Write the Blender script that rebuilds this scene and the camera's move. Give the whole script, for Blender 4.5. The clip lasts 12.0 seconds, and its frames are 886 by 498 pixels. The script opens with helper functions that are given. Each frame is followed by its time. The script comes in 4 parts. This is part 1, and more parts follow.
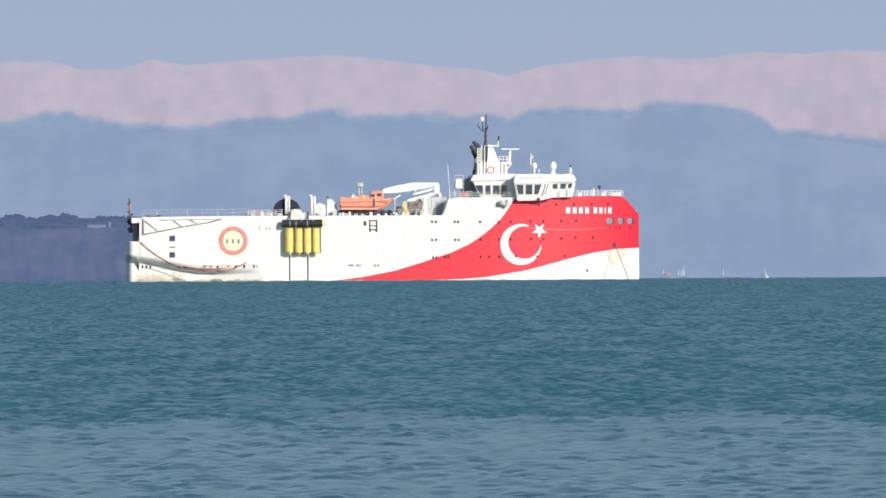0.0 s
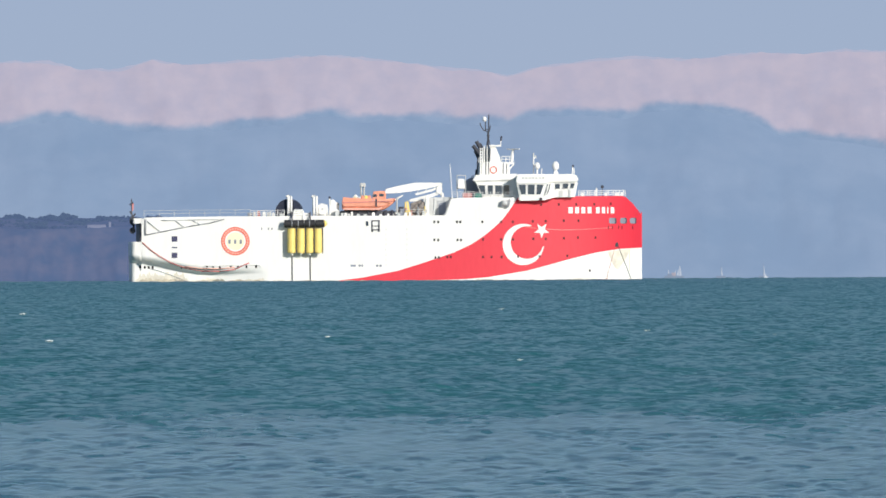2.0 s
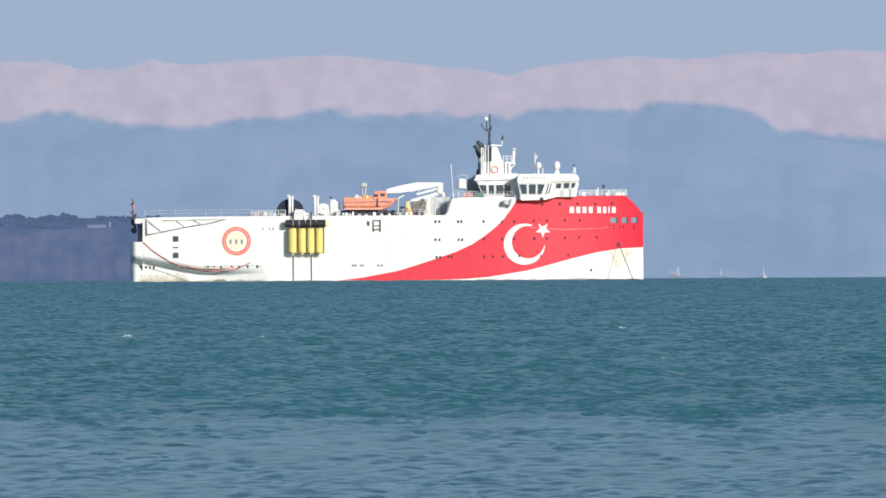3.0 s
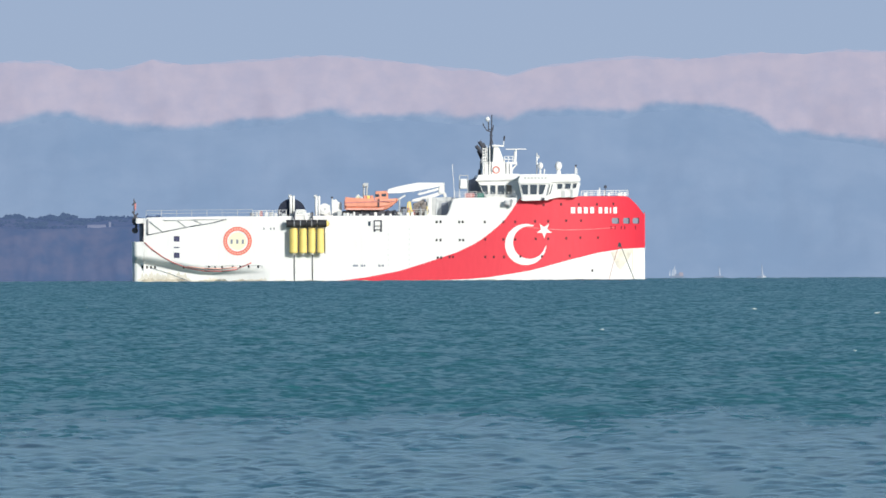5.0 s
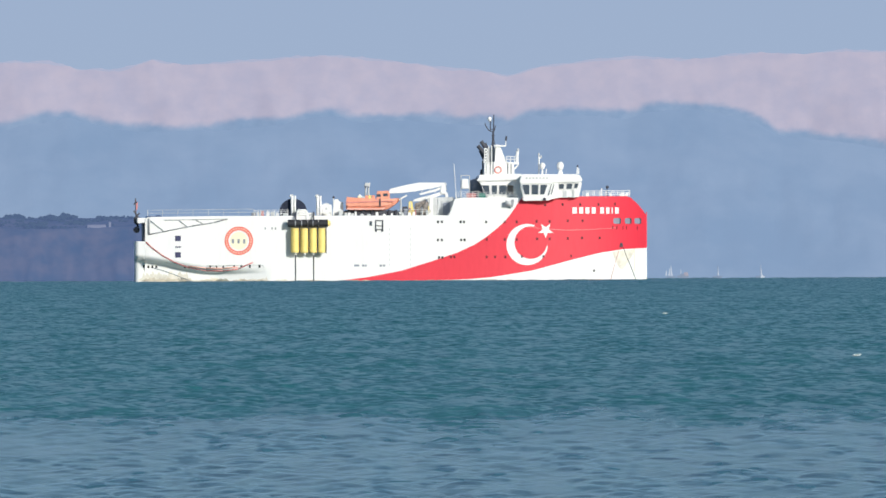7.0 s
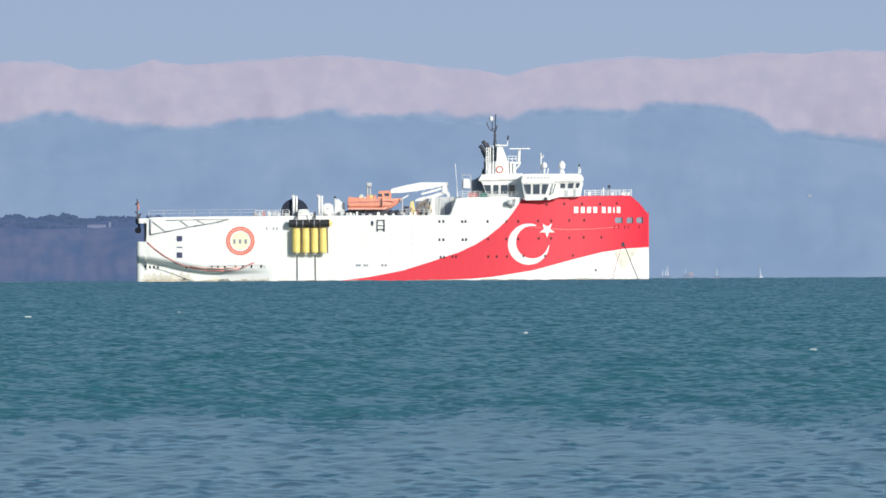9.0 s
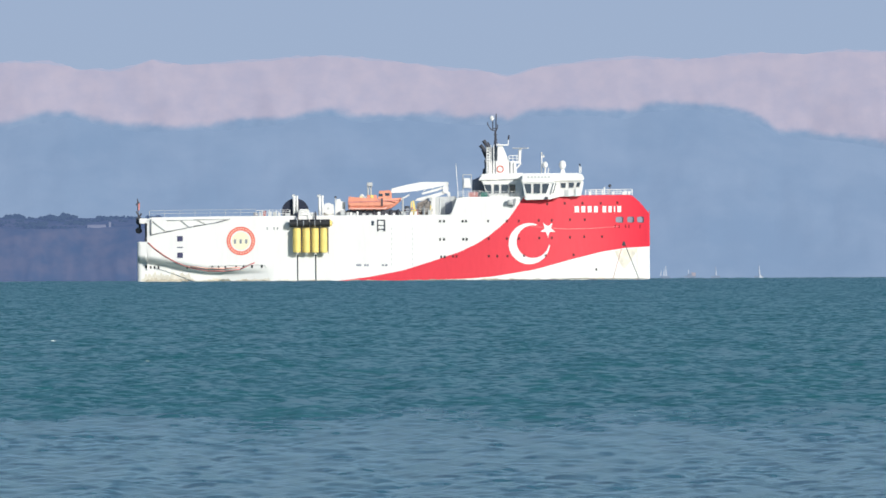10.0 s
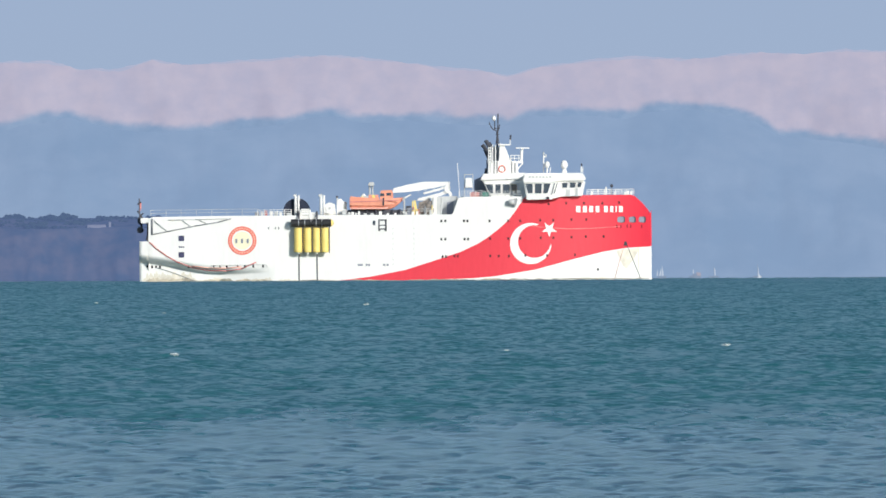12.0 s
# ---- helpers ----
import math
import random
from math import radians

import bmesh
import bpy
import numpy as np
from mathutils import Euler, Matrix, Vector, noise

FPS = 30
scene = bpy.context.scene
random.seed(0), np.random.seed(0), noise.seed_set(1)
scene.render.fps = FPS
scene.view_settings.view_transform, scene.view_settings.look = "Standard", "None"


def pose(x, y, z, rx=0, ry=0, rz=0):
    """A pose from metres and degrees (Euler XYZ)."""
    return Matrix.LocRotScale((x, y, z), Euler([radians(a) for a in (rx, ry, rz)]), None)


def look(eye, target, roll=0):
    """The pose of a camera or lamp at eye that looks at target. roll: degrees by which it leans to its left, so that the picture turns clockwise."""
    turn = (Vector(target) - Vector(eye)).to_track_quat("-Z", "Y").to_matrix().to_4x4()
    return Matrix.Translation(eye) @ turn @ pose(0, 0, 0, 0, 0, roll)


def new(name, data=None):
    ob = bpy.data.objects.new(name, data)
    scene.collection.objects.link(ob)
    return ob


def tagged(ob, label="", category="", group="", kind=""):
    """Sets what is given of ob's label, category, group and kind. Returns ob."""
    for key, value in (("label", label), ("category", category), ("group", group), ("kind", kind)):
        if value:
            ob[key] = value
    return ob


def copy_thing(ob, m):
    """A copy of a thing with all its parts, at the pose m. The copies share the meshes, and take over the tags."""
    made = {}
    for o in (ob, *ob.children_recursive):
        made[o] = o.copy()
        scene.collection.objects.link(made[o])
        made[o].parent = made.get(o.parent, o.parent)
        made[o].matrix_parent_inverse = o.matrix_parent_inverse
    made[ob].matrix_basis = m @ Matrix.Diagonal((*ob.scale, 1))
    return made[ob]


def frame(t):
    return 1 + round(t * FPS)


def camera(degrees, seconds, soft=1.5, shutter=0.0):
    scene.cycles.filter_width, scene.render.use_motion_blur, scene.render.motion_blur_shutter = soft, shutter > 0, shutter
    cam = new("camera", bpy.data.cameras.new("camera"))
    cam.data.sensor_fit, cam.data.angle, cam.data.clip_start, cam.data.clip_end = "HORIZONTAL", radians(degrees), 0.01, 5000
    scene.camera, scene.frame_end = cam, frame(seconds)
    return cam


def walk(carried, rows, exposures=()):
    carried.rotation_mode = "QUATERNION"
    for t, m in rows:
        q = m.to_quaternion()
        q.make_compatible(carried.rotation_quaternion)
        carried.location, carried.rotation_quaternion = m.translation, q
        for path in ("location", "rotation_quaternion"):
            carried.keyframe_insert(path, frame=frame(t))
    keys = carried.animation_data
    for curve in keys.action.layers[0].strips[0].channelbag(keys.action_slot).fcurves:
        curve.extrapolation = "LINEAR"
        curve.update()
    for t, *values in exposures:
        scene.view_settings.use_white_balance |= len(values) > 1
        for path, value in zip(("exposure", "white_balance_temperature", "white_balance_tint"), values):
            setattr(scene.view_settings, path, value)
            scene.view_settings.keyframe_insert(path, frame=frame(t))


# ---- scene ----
# A survey ship lies off a hazy mountain coast, seen over four kilometres of sea from a low shore.
FAR = 4000.0            # the ship's distance
EARTH = 7.4e6           # radius of the earth, with the air's refraction
cam = camera(2.1489, 12.0, soft=1.6)


def drop(d):
    """How far the sea's surface lies below the level plane at distance d."""
    return -d * d / (2 * EARTH)


EYE = (0.0, 0.0, 2.5)
AIM = (0.0, FAR, 4.32)
walk(cam, [(0.0, look(EYE, AIM, -0.27)), (12.0, look(EYE, AIM, -0.27))],
     exposures=[(0.0, 0.0, 6640, 9.6), (1.0, 0.0, 6570, 8.9), (2.0, 0.0, 6480, 8.0), (3.0, 0.0, 6440, 7.5), (5.0, 0.0, 6300, 6.8), (12.0, 0.0, 6290, 6.8)])

# ---------------------------------------------------------------- light
SUN_SIDE, SUN_HIGH = 34.0, 20.0     # degrees to the right of straight behind the camera, and above the horizon
world = bpy.data.worlds.new("world")
scene.world = world
world.use_nodes = True
sky = world.node_tree.nodes.new("ShaderNodeTexSky")
sky.sky_type, sky.sun_disc = "NISHITA", False
sky.sun_elevation, sky.sun_rotation = radians(SUN_HIGH), radians(180.0 - SUN_SIDE)
sky.air_density, sky.dust_density, sky.ozone_density = 1.0, 0.6, 2.0
world.node_tree.links.new(sky.outputs[0], world.node_tree.nodes["Background"].inputs[0])
world.node_tree.nodes["Background"].inputs[1].default_value = 0.11
sun = new("sun", bpy.data.lights.new("sun", "SUN"))
sun.data.energy, sun.data.angle, sun.data.color = 4.2, radians(0.5), (1.0, 0.95, 0.88)
to_sun = Vector((math.sin(radians(SUN_SIDE)), -math.cos(radians(SUN_SIDE)), math.tan(radians(SUN_HIGH))))
sun.matrix_world = look(to_sun * 100.0, (0, 0, 0))


# ---------------------------------------------------------------- materials
def nodes_of(name):
    m = bpy.data.materials.new(name)
    m.use_nodes = True
    return m, m.node_tree, m.node_tree.nodes["Principled BSDF"]


def paint(name, colour, rough=0.45, metal=0.0, wear=0.12, scale=1.2, streak=1.0, bump=0.0):
    """Painted or bare surface with two scales of wear; streak > 1 draws the stains out downwards."""
    m, tree, bsdf = nodes_of(name)
    n, link = tree.nodes, tree.links
    coord = n.new("ShaderNodeTexCoord")
    stretch = n.new("ShaderNodeMapping")
    stretch.inputs["Scale"].default_value = (1, 1, 1 / streak)
    link.new(coord.outputs["Object"], stretch.inputs[0])
    big, fine = n.new("ShaderNodeTexNoise"), n.new("ShaderNodeTexNoise")
    big.inputs["Scale"].default_value, fine.inputs["Scale"].default_value = scale * 0.35, scale * 4
    big.inputs["Detail"].default_value, fine.inputs["Detail"].default_value = 5, 3
    for t in (big, fine):
        link.new(stretch.outputs[0], t.inputs["Vector"])
    both = n.new("ShaderNodeMath")
    both.operation = "MULTIPLY_ADD"
    link.new(fine.outputs[0], both.inputs[0])
    both.inputs[1].default_value = 0.5
    link.new(big.outputs[0], both.inputs[2])
    ramp = n.new("ShaderNodeMapRange")
    ramp.inputs["From Min"].default_value, ramp.inputs["From Max"].default_value = 0.45, 1.0
    ramp.inputs["To Min"].default_value, ramp.inputs["To Max"].default_value = 1.0 + wear * 0.3, 1.0 - wear
    link.new(both.outputs[0], ramp.inputs[0])
    tone = n.new("ShaderNodeMixRGB")
    tone.blend_type = "MULTIPLY"
    tone.inputs[0].default_value = 1.0
    tone.inputs[1].default_value = (*colour, 1)
    link.new(ramp.outputs[0], tone.inputs[2])
    link.new(tone.outputs[0], bsdf.inputs["Base Color"])
    rr = n.new("ShaderNodeMapRange")
    rr.inputs["To Min"].default_value, rr.inputs["To Max"].default_value = rough - 0.08, rough + 0.12
    link.new(fine.outputs[0], rr.inputs[0])
    link.new(rr.outputs[0], bsdf.inputs["Roughness"])
    bsdf.inputs["Metallic"].default_value = metal
    if bump:
        b = n.new("ShaderNodeBump")
        b.inputs["Strength"].default_value, b.inputs["Distance"].default_value = 0.5, bump
        link.new(fine.outputs[0], b.inputs["Height"])
        link.new(b.outputs[0], bsdf.inputs["Normal"])
    return m


WHITE = paint("white_ship_paint", (0.80, 0.79, 0.765), 0.4, wear=0.10, scale=0.8, streak=4)
HULL_WHITE = paint("white_hull_paint", (0.79, 0.78, 0.76), 0.4, wear=0.10, scale=0.5, streak=5, bump=0.01)
RED = paint("red_hull_paint", (0.68, 0.025, 0.05), 0.52, wear=0.08, scale=0.5, streak=4)
EMBLEM_RED = paint("orange_red_paint", (0.74, 0.13, 0.085), 0.45)
MAROON = paint("dark_red_port_lid", (0.07, 0.006, 0.012), 0.7)
PINK = paint("worn_pale_red_paint", (0.80, 0.42, 0.34), 0.5)
NAVY = paint("blue_grey_shutter", (0.055, 0.055, 0.13), 0.4, wear=0.5, scale=4)
CREAM = paint("pale_yellow_paint", (0.82, 0.74, 0.45), 0.5)
PALE = paint("pale_cream_paint", (0.82, 0.77, 0.56), 0.5)
GREY = paint("grey_steel", (0.30, 0.31, 0.33), 0.5, wear=0.3)
DECK = paint("deck_green_grey", (0.16, 0.20, 0.19), 0.7, wear=0.4)
# lifted and blued for the haze; also paints shade in stern bay and ports
DARK = paint("dark_steel_haze_and_shade", (0.055, 0.058, 0.078), 0.55, wear=0.4)
RUBBER = paint("black_rubber", (0.015, 0.016, 0.02), 0.6, wear=0.3)
NET = paint("dark_blue_streamer", (0.012, 0.02, 0.05), 0.7, wear=0.4, scale=3)
YELLOW = paint("yellow_fender_paint", (0.86, 0.66, 0.19), 0.5, wear=0.15, scale=2)
ORANGE = paint("orange_boat_paint", (0.82, 0.33, 0.22), 0.45, wear=0.25, scale=2)
GREEN = paint("green_paint", (0.02, 0.22, 0.17), 0.5)
RUST = paint("rust_red_rail", (0.60, 0.22, 0.21), 0.6, wear=0.4)
TARP = paint("taupe_canvas", (0.34, 0.30, 0.27), 0.9, wear=0.5, scale=3)
# also stands for the shade inside the mooring ports
SHADED = paint("dark_grey_paint_and_shade", (0.24, 0.26, 0.32), 0.6, wear=0.3)
# also stands for shade on the aft bulkhead and the raft canister
DULL = paint("light_grey_paint_and_shade", (0.55, 0.56, 0.56), 0.5, wear=0.2)

GLASS, _tree, _b = nodes_of("dark_window_glass")
_b.inputs["Base Color"].default_value = (0.04, 0.06, 0.09, 1)
_b.inputs["Roughness"].default_value = 0.12
_b.inputs["Specular IOR Level"].default_value = 0.6
FOAM = paint("white_foam", (0.64, 0.70, 0.70), 0.9, wear=0.2, scale=3)


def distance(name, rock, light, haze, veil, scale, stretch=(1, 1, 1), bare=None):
    """Far land, as a backdrop that glows: haze is painted over the lit rock, mixed in by veil. bare: rock, light and
    haze below a ragged snow line, as the mesh's attribute gives it.
    """
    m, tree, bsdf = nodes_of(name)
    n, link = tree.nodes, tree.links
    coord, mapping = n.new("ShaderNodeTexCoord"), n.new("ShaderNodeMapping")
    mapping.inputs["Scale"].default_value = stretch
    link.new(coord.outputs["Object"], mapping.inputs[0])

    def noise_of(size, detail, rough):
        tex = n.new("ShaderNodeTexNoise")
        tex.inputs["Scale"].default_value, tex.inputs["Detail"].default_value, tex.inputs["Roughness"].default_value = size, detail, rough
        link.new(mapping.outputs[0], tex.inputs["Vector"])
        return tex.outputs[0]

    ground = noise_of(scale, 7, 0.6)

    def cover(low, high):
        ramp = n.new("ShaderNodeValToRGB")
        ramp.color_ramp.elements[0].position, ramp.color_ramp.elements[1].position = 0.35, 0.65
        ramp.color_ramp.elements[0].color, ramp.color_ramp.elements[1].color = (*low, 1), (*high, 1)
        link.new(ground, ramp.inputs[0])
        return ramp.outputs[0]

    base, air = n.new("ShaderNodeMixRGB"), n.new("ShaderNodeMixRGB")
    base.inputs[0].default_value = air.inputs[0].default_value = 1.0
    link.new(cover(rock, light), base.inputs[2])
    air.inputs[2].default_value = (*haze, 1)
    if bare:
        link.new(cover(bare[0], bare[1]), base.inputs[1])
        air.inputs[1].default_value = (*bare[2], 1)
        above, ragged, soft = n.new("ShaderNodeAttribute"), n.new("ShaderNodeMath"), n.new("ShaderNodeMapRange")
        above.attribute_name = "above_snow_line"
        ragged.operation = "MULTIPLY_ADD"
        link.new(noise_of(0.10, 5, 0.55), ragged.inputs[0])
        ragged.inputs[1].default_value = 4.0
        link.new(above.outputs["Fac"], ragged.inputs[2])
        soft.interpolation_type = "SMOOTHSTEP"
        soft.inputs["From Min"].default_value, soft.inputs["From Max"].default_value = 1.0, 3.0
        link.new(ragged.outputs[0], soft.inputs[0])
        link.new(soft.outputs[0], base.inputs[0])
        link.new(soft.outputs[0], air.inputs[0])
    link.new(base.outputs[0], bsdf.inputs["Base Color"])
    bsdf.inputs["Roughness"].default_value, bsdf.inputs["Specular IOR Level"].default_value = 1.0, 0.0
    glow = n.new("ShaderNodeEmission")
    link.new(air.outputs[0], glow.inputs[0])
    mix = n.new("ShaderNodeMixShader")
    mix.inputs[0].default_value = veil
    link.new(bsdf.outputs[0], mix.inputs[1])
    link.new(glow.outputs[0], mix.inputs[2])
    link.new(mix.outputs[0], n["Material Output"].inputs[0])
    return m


# far tones with painted haze; the snow's also hold the low sun's pink
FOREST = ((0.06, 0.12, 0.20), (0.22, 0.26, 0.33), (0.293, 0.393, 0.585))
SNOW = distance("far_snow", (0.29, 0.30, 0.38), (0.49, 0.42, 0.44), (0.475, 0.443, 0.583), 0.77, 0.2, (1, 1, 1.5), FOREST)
RIDGE = distance("hazed_forest_slope", *FOREST, 0.80, 0.05, (1, 1, 1.3))
# cliff and trees glow with painted blue haze
CLIFF = distance("hazed_cliff", (0.05, 0.08, 0.13), (0.18, 0.15, 0.17), (0.11, 0.166, 0.33), 0.73, 0.3, (0.7, 1, 0.8))
WOODS = distance("hazed_trees", (0.03, 0.06, 0.06), (0.06, 0.09, 0.07), (0.105, 0.155, 0.31), 0.72, 0.4)
HAZE_TOP = distance("crest_haze_tone", (0.30, 0.33, 0.42), (0.44, 0.42, 0.48), (0.42, 0.44, 0.595), 0.84, 0.12, (1, 1, 1.7))
# the small boats' colours also hold painted haze, as a glow
SAIL = distance("hazed_sail", (0.7, 0.7, 0.7), (0.8, 0.8, 0.8), (0.32, 0.40, 0.56), 0.66, 0.3)
BOAT = distance("hazed_boat_hull", (0.1, 0.1, 0.12), (0.2, 0.17, 0.16), (0.27, 0.36, 0.52), 0.75, 0.3)

DINGHY = distance("hazed_white_boat", (0.8, 0.8, 0.8), (0.85, 0.85, 0.85), (0.33, 0.41, 0.56), 0.62, 0.5)
LAUNCH = distance("hazed_brown_deckhouse", (0.5, 0.25, 0.15), (0.6, 0.4, 0.3), (0.29, 0.36, 0.50), 0.74, 0.5)


def water_material():
    m, tree, bsdf = nodes_of("sea_water")
    n, link = tree.nodes, tree.links
    coord = n.new("ShaderNodeTexCoord")
    split = n.new("ShaderNodeSeparateXYZ")
    link.new(coord.outputs["Object"], split.inputs[0])
    long = n.new("ShaderNodeMapping")
    long.inputs["Scale"].default_value = (0.22, 0.024, 0.0)
    link.new(coord.outputs["Object"], long.inputs[0])
    patch = n.new("ShaderNodeTexNoise")
    patch.inputs["Scale"].default_value, patch.inputs["Detail"].default_value = 1.0, 5
    link.new(long.outputs[0], patch.inputs["Vector"])
    # the sandy shallows end, in an uneven line, some 430 m out
    edge = n.new("ShaderNodeMath")
    edge.operation = "MULTIPLY_ADD"
    link.new(patch.outputs[0], edge.inputs[0])
    edge.inputs[1].default_value = 110.0
    ragged = n.new("ShaderNodeTexNoise")
    ragged.inputs["Scale"].default_value, ragged.inputs["Detail"].default_value = 1.0, 5
    torn = n.new("ShaderNodeMapping")
    torn.inputs["Scale"].default_value = (0.5, 0.04, 0.0)
    link.new(coord.outputs["Object"], torn.inputs[0])
    link.new(torn.outputs[0], ragged.inputs["Vector"])
    rough_edge = n.new("ShaderNodeMath")
    rough_edge.operation = "MULTIPLY_ADD"
    link.new(ragged.outputs[0], rough_edge.inputs[0])
    rough_edge.inputs[1].default_value = 130.0
    link.new(split.outputs["Y"], rough_edge.inputs[2])
    link.new(rough_edge.outputs[0], edge.inputs[2])
    shoal = n.new("ShaderNodeMapRange")
    shoal.interpolation_type = "SMOOTHSTEP"
    shoal.inputs["From Min"].default_value, shoal.inputs["From Max"].default_value = 415.0, 545.0
    link.new(edge.outputs[0], shoal.inputs[0])
    deep = n.new("ShaderNodeMixRGB")
    deep.inputs[1].default_value, deep.inputs[2].default_value = (0.014, 0.092, 0.114, 1), (0.044, 0.158, 0.180, 1)
    link.new(patch.outputs[0], deep.inputs[0])
    tone = n.new("ShaderNodeMixRGB")
    link.new(shoal.outputs[0], tone.inputs[0])
    tone.inputs[1].default_value = (0.036, 0.114, 0.150, 1)
    link.new(deep.outputs[0], tone.inputs[2])
    link.new(tone.outputs[0], bsdf.inputs["Base Color"])
    bsdf.inputs["IOR"].default_value = 1.33
    gloss = n.new("ShaderNodeMapRange")
    gloss.inputs["To Min"].default_value, gloss.inputs["To Max"].default_value = 0.235, 0.295
    link.new(shoal.outputs[0], gloss.inputs[0])
    link.new(gloss.outputs[0], bsdf.inputs["Roughness"])
    small = n.new("ShaderNodeMapping")
    small.inputs["Scale"].default_value = (1.6, 0.9, 1.0)
    link.new(coord.outputs["Object"], small.inputs[0])
    ripple = n.new("ShaderNodeTexNoise")
    ripple.inputs["Scale"].default_value, ripple.inputs["Detail"].default_value = 1.6, 4
    link.new(small.outputs[0], ripple.inputs["Vector"])
    # ripples too small for the mesh tilt the surface; most of it lies flat, steep fronts stand out in short dark streaks
    def math_node(kind, a, b):
        q = n.new("ShaderNodeMath")
        q.operation = kind
        for k, v in enumerate((a, b)):
            if isinstance(v, float):
                q.inputs[k].default_value = v
            else:
                link.new(v, q.inputs[k])
        return q.outputs[0]

    def noise_at(sx, sy, detail, rough):
        mapping, tex = n.new("ShaderNodeMapping"), n.new("ShaderNodeTexNoise")
        mapping.inputs["Scale"].default_value = (sx, sy, 0.0)
        link.new(coord.outputs["Object"], mapping.inputs[0])
        tex.inputs["Scale"].default_value, tex.inputs["Detail"].default_value, tex.inputs["Roughness"].default_value = 1.0, detail, rough
        tex.inputs["Distortion"].default_value = 0.7
        link.new(mapping.outputs[0], tex.inputs["Vector"])
        return tex.outputs[0]

    def mapped(v, a, b, c, d, clamp=True):
        q = n.new("ShaderNodeMapRange")
        q.clamp = clamp
        q.interpolation_type = "SMOOTHSTEP" if clamp else "LINEAR"
        q.inputs["From Min"].default_value, q.inputs["From Max"].default_value = a, b
        q.inputs["To Min"].default_value, q.inputs["To Max"].default_value = c, d
        link.new(v, q.inputs[0])
        return q.outputs[0]

    fronts = math_node("ADD", mapped(noise_at(1.6, 0.06, 3, 0.5), 0.34, 0.80, 0.02, -0.12), mapped(noise_at(0.7, 0.03, 3, 0.5), 0.36, 0.74, 0.03, -0.12))
    fronts = math_node("MULTIPLY", fronts, mapped(shoal.outputs[0], 0.0, 1.0, 1.0, 0.75))
    groups = mapped(noise_at(0.4, 0.022, 3, 0.5), 0.3, 0.7, 0.06, -0.14, False)
    groups = math_node("MULTIPLY", groups, mapped(shoal.outputs[0], 0.0, 1.0, 0.35, 1.0))
    # added even lean: near water mirrors more sky, open sea is darkened
    open_sea = mapped(shoal.outputs[0], 0.0, 1.0, 0.105, -0.09)
    lean_y = math_node("ADD", math_node("ADD", fronts, groups), open_sea)
    centre, grow, lean, unit, tilted = (n.new("ShaderNodeVectorMath") for _ in range(5))
    centre.operation, grow.operation, lean.operation, unit.operation = "SUBTRACT", "SCALE", "ADD", "NORMALIZE"
    link.new(ripple.outputs["Color"], centre.inputs[0])
    centre.inputs[1].default_value = (0.5, 0.5, 0.5)
    link.new(centre.outputs[0], grow.inputs[0])
    link.new(mapped(shoal.outputs[0], 0.0, 1.0, 0.8, 1.5), grow.inputs["Scale"])
    geo, tilt = n.new("ShaderNodeNewGeometry"), n.new("ShaderNodeCombineXYZ")
    link.new(lean_y, tilt.inputs["Y"])
    link.new(geo.outputs["Normal"], tilted.inputs[0])
    link.new(tilt.outputs[0], tilted.inputs[1])
    link.new(tilted.outputs[0], lean.inputs[0])
    link.new(grow.outputs[0], lean.inputs[1])
    link.new(lean.outputs[0], unit.inputs[0])
    link.new(unit.outputs[0], bsdf.inputs["Normal"])
    return m


WATER = water_material()


# ---------------------------------------------------------------- mesh helpers
def part(name, bm, material, parent=None, label="", smooth=False):
    me = bpy.data.meshes.new(name)
    bmesh.ops.recalc_face_normals(bm, faces=bm.faces[:])
    bm.to_mesh(me)
    bm.free()
    me.materials.append(material)
    if smooth:
        me.polygons.foreach_set("use_smooth", [True] * len(me.polygons))
    ob = new(name, me)
    ob.parent = parent
    return tagged(ob, label)


def sheet(name, xyz, rows, cols, material, smooth=True):
    """One mesh from a rows x cols grid of places."""
    me = bpy.data.meshes.new(name)
    a = (np.arange(rows - 1)[:, None] * cols + np.arange(cols - 1)[None, :]).ravel()
    quads = np.stack([a, a + 1, a + cols + 1, a + cols], 1).astype(np.int32)
    me.vertices.add(rows * cols)
    me.vertices.foreach_set("co", np.asarray(xyz, dtype=np.float32).ravel())
    me.loops.add(quads.size)
    me.loops.foreach_set("vertex_index", quads.ravel())
    me.polygons.add(len(quads))
    me.polygons.foreach_set("loop_start", np.arange(0, quads.size, 4, dtype=np.int32))
    me.polygons.foreach_set("use_smooth", np.full(len(quads), smooth))
    me.update(calc_edges=True)
    me.materials.append(material)
    return new(name, me)


def box(bm, x0, x1, y0, y1, z0, z1, bevel=0.0):
    m = Matrix.Translation(((x0 + x1) / 2, (y0 + y1) / 2, (z0 + z1) / 2)) @ Matrix.Diagonal((abs(x1 - x0), abs(y1 - y0), abs(z1 - z0), 1))
    made = bmesh.ops.create_cube(bm, size=1.0, matrix=m)["verts"]
    if bevel:
        edges = list({e for v in made for e in v.link_edges})
        bmesh.ops.bevel(bm, geom=edges, offset=bevel, segments=2, affect="EDGES")


def rod(bm, a, b, r, seg=8, r2=None):
    a, b = Vector(a), Vector(b)
    m = Matrix.Translation((a + b) / 2) @ (b - a).to_track_quat("Z", "Y").to_matrix().to_4x4()
    bmesh.ops.create_cone(bm, cap_ends=True, segments=seg, radius1=r, radius2=r if r2 is None else r2, depth=(b - a).length, matrix=m)


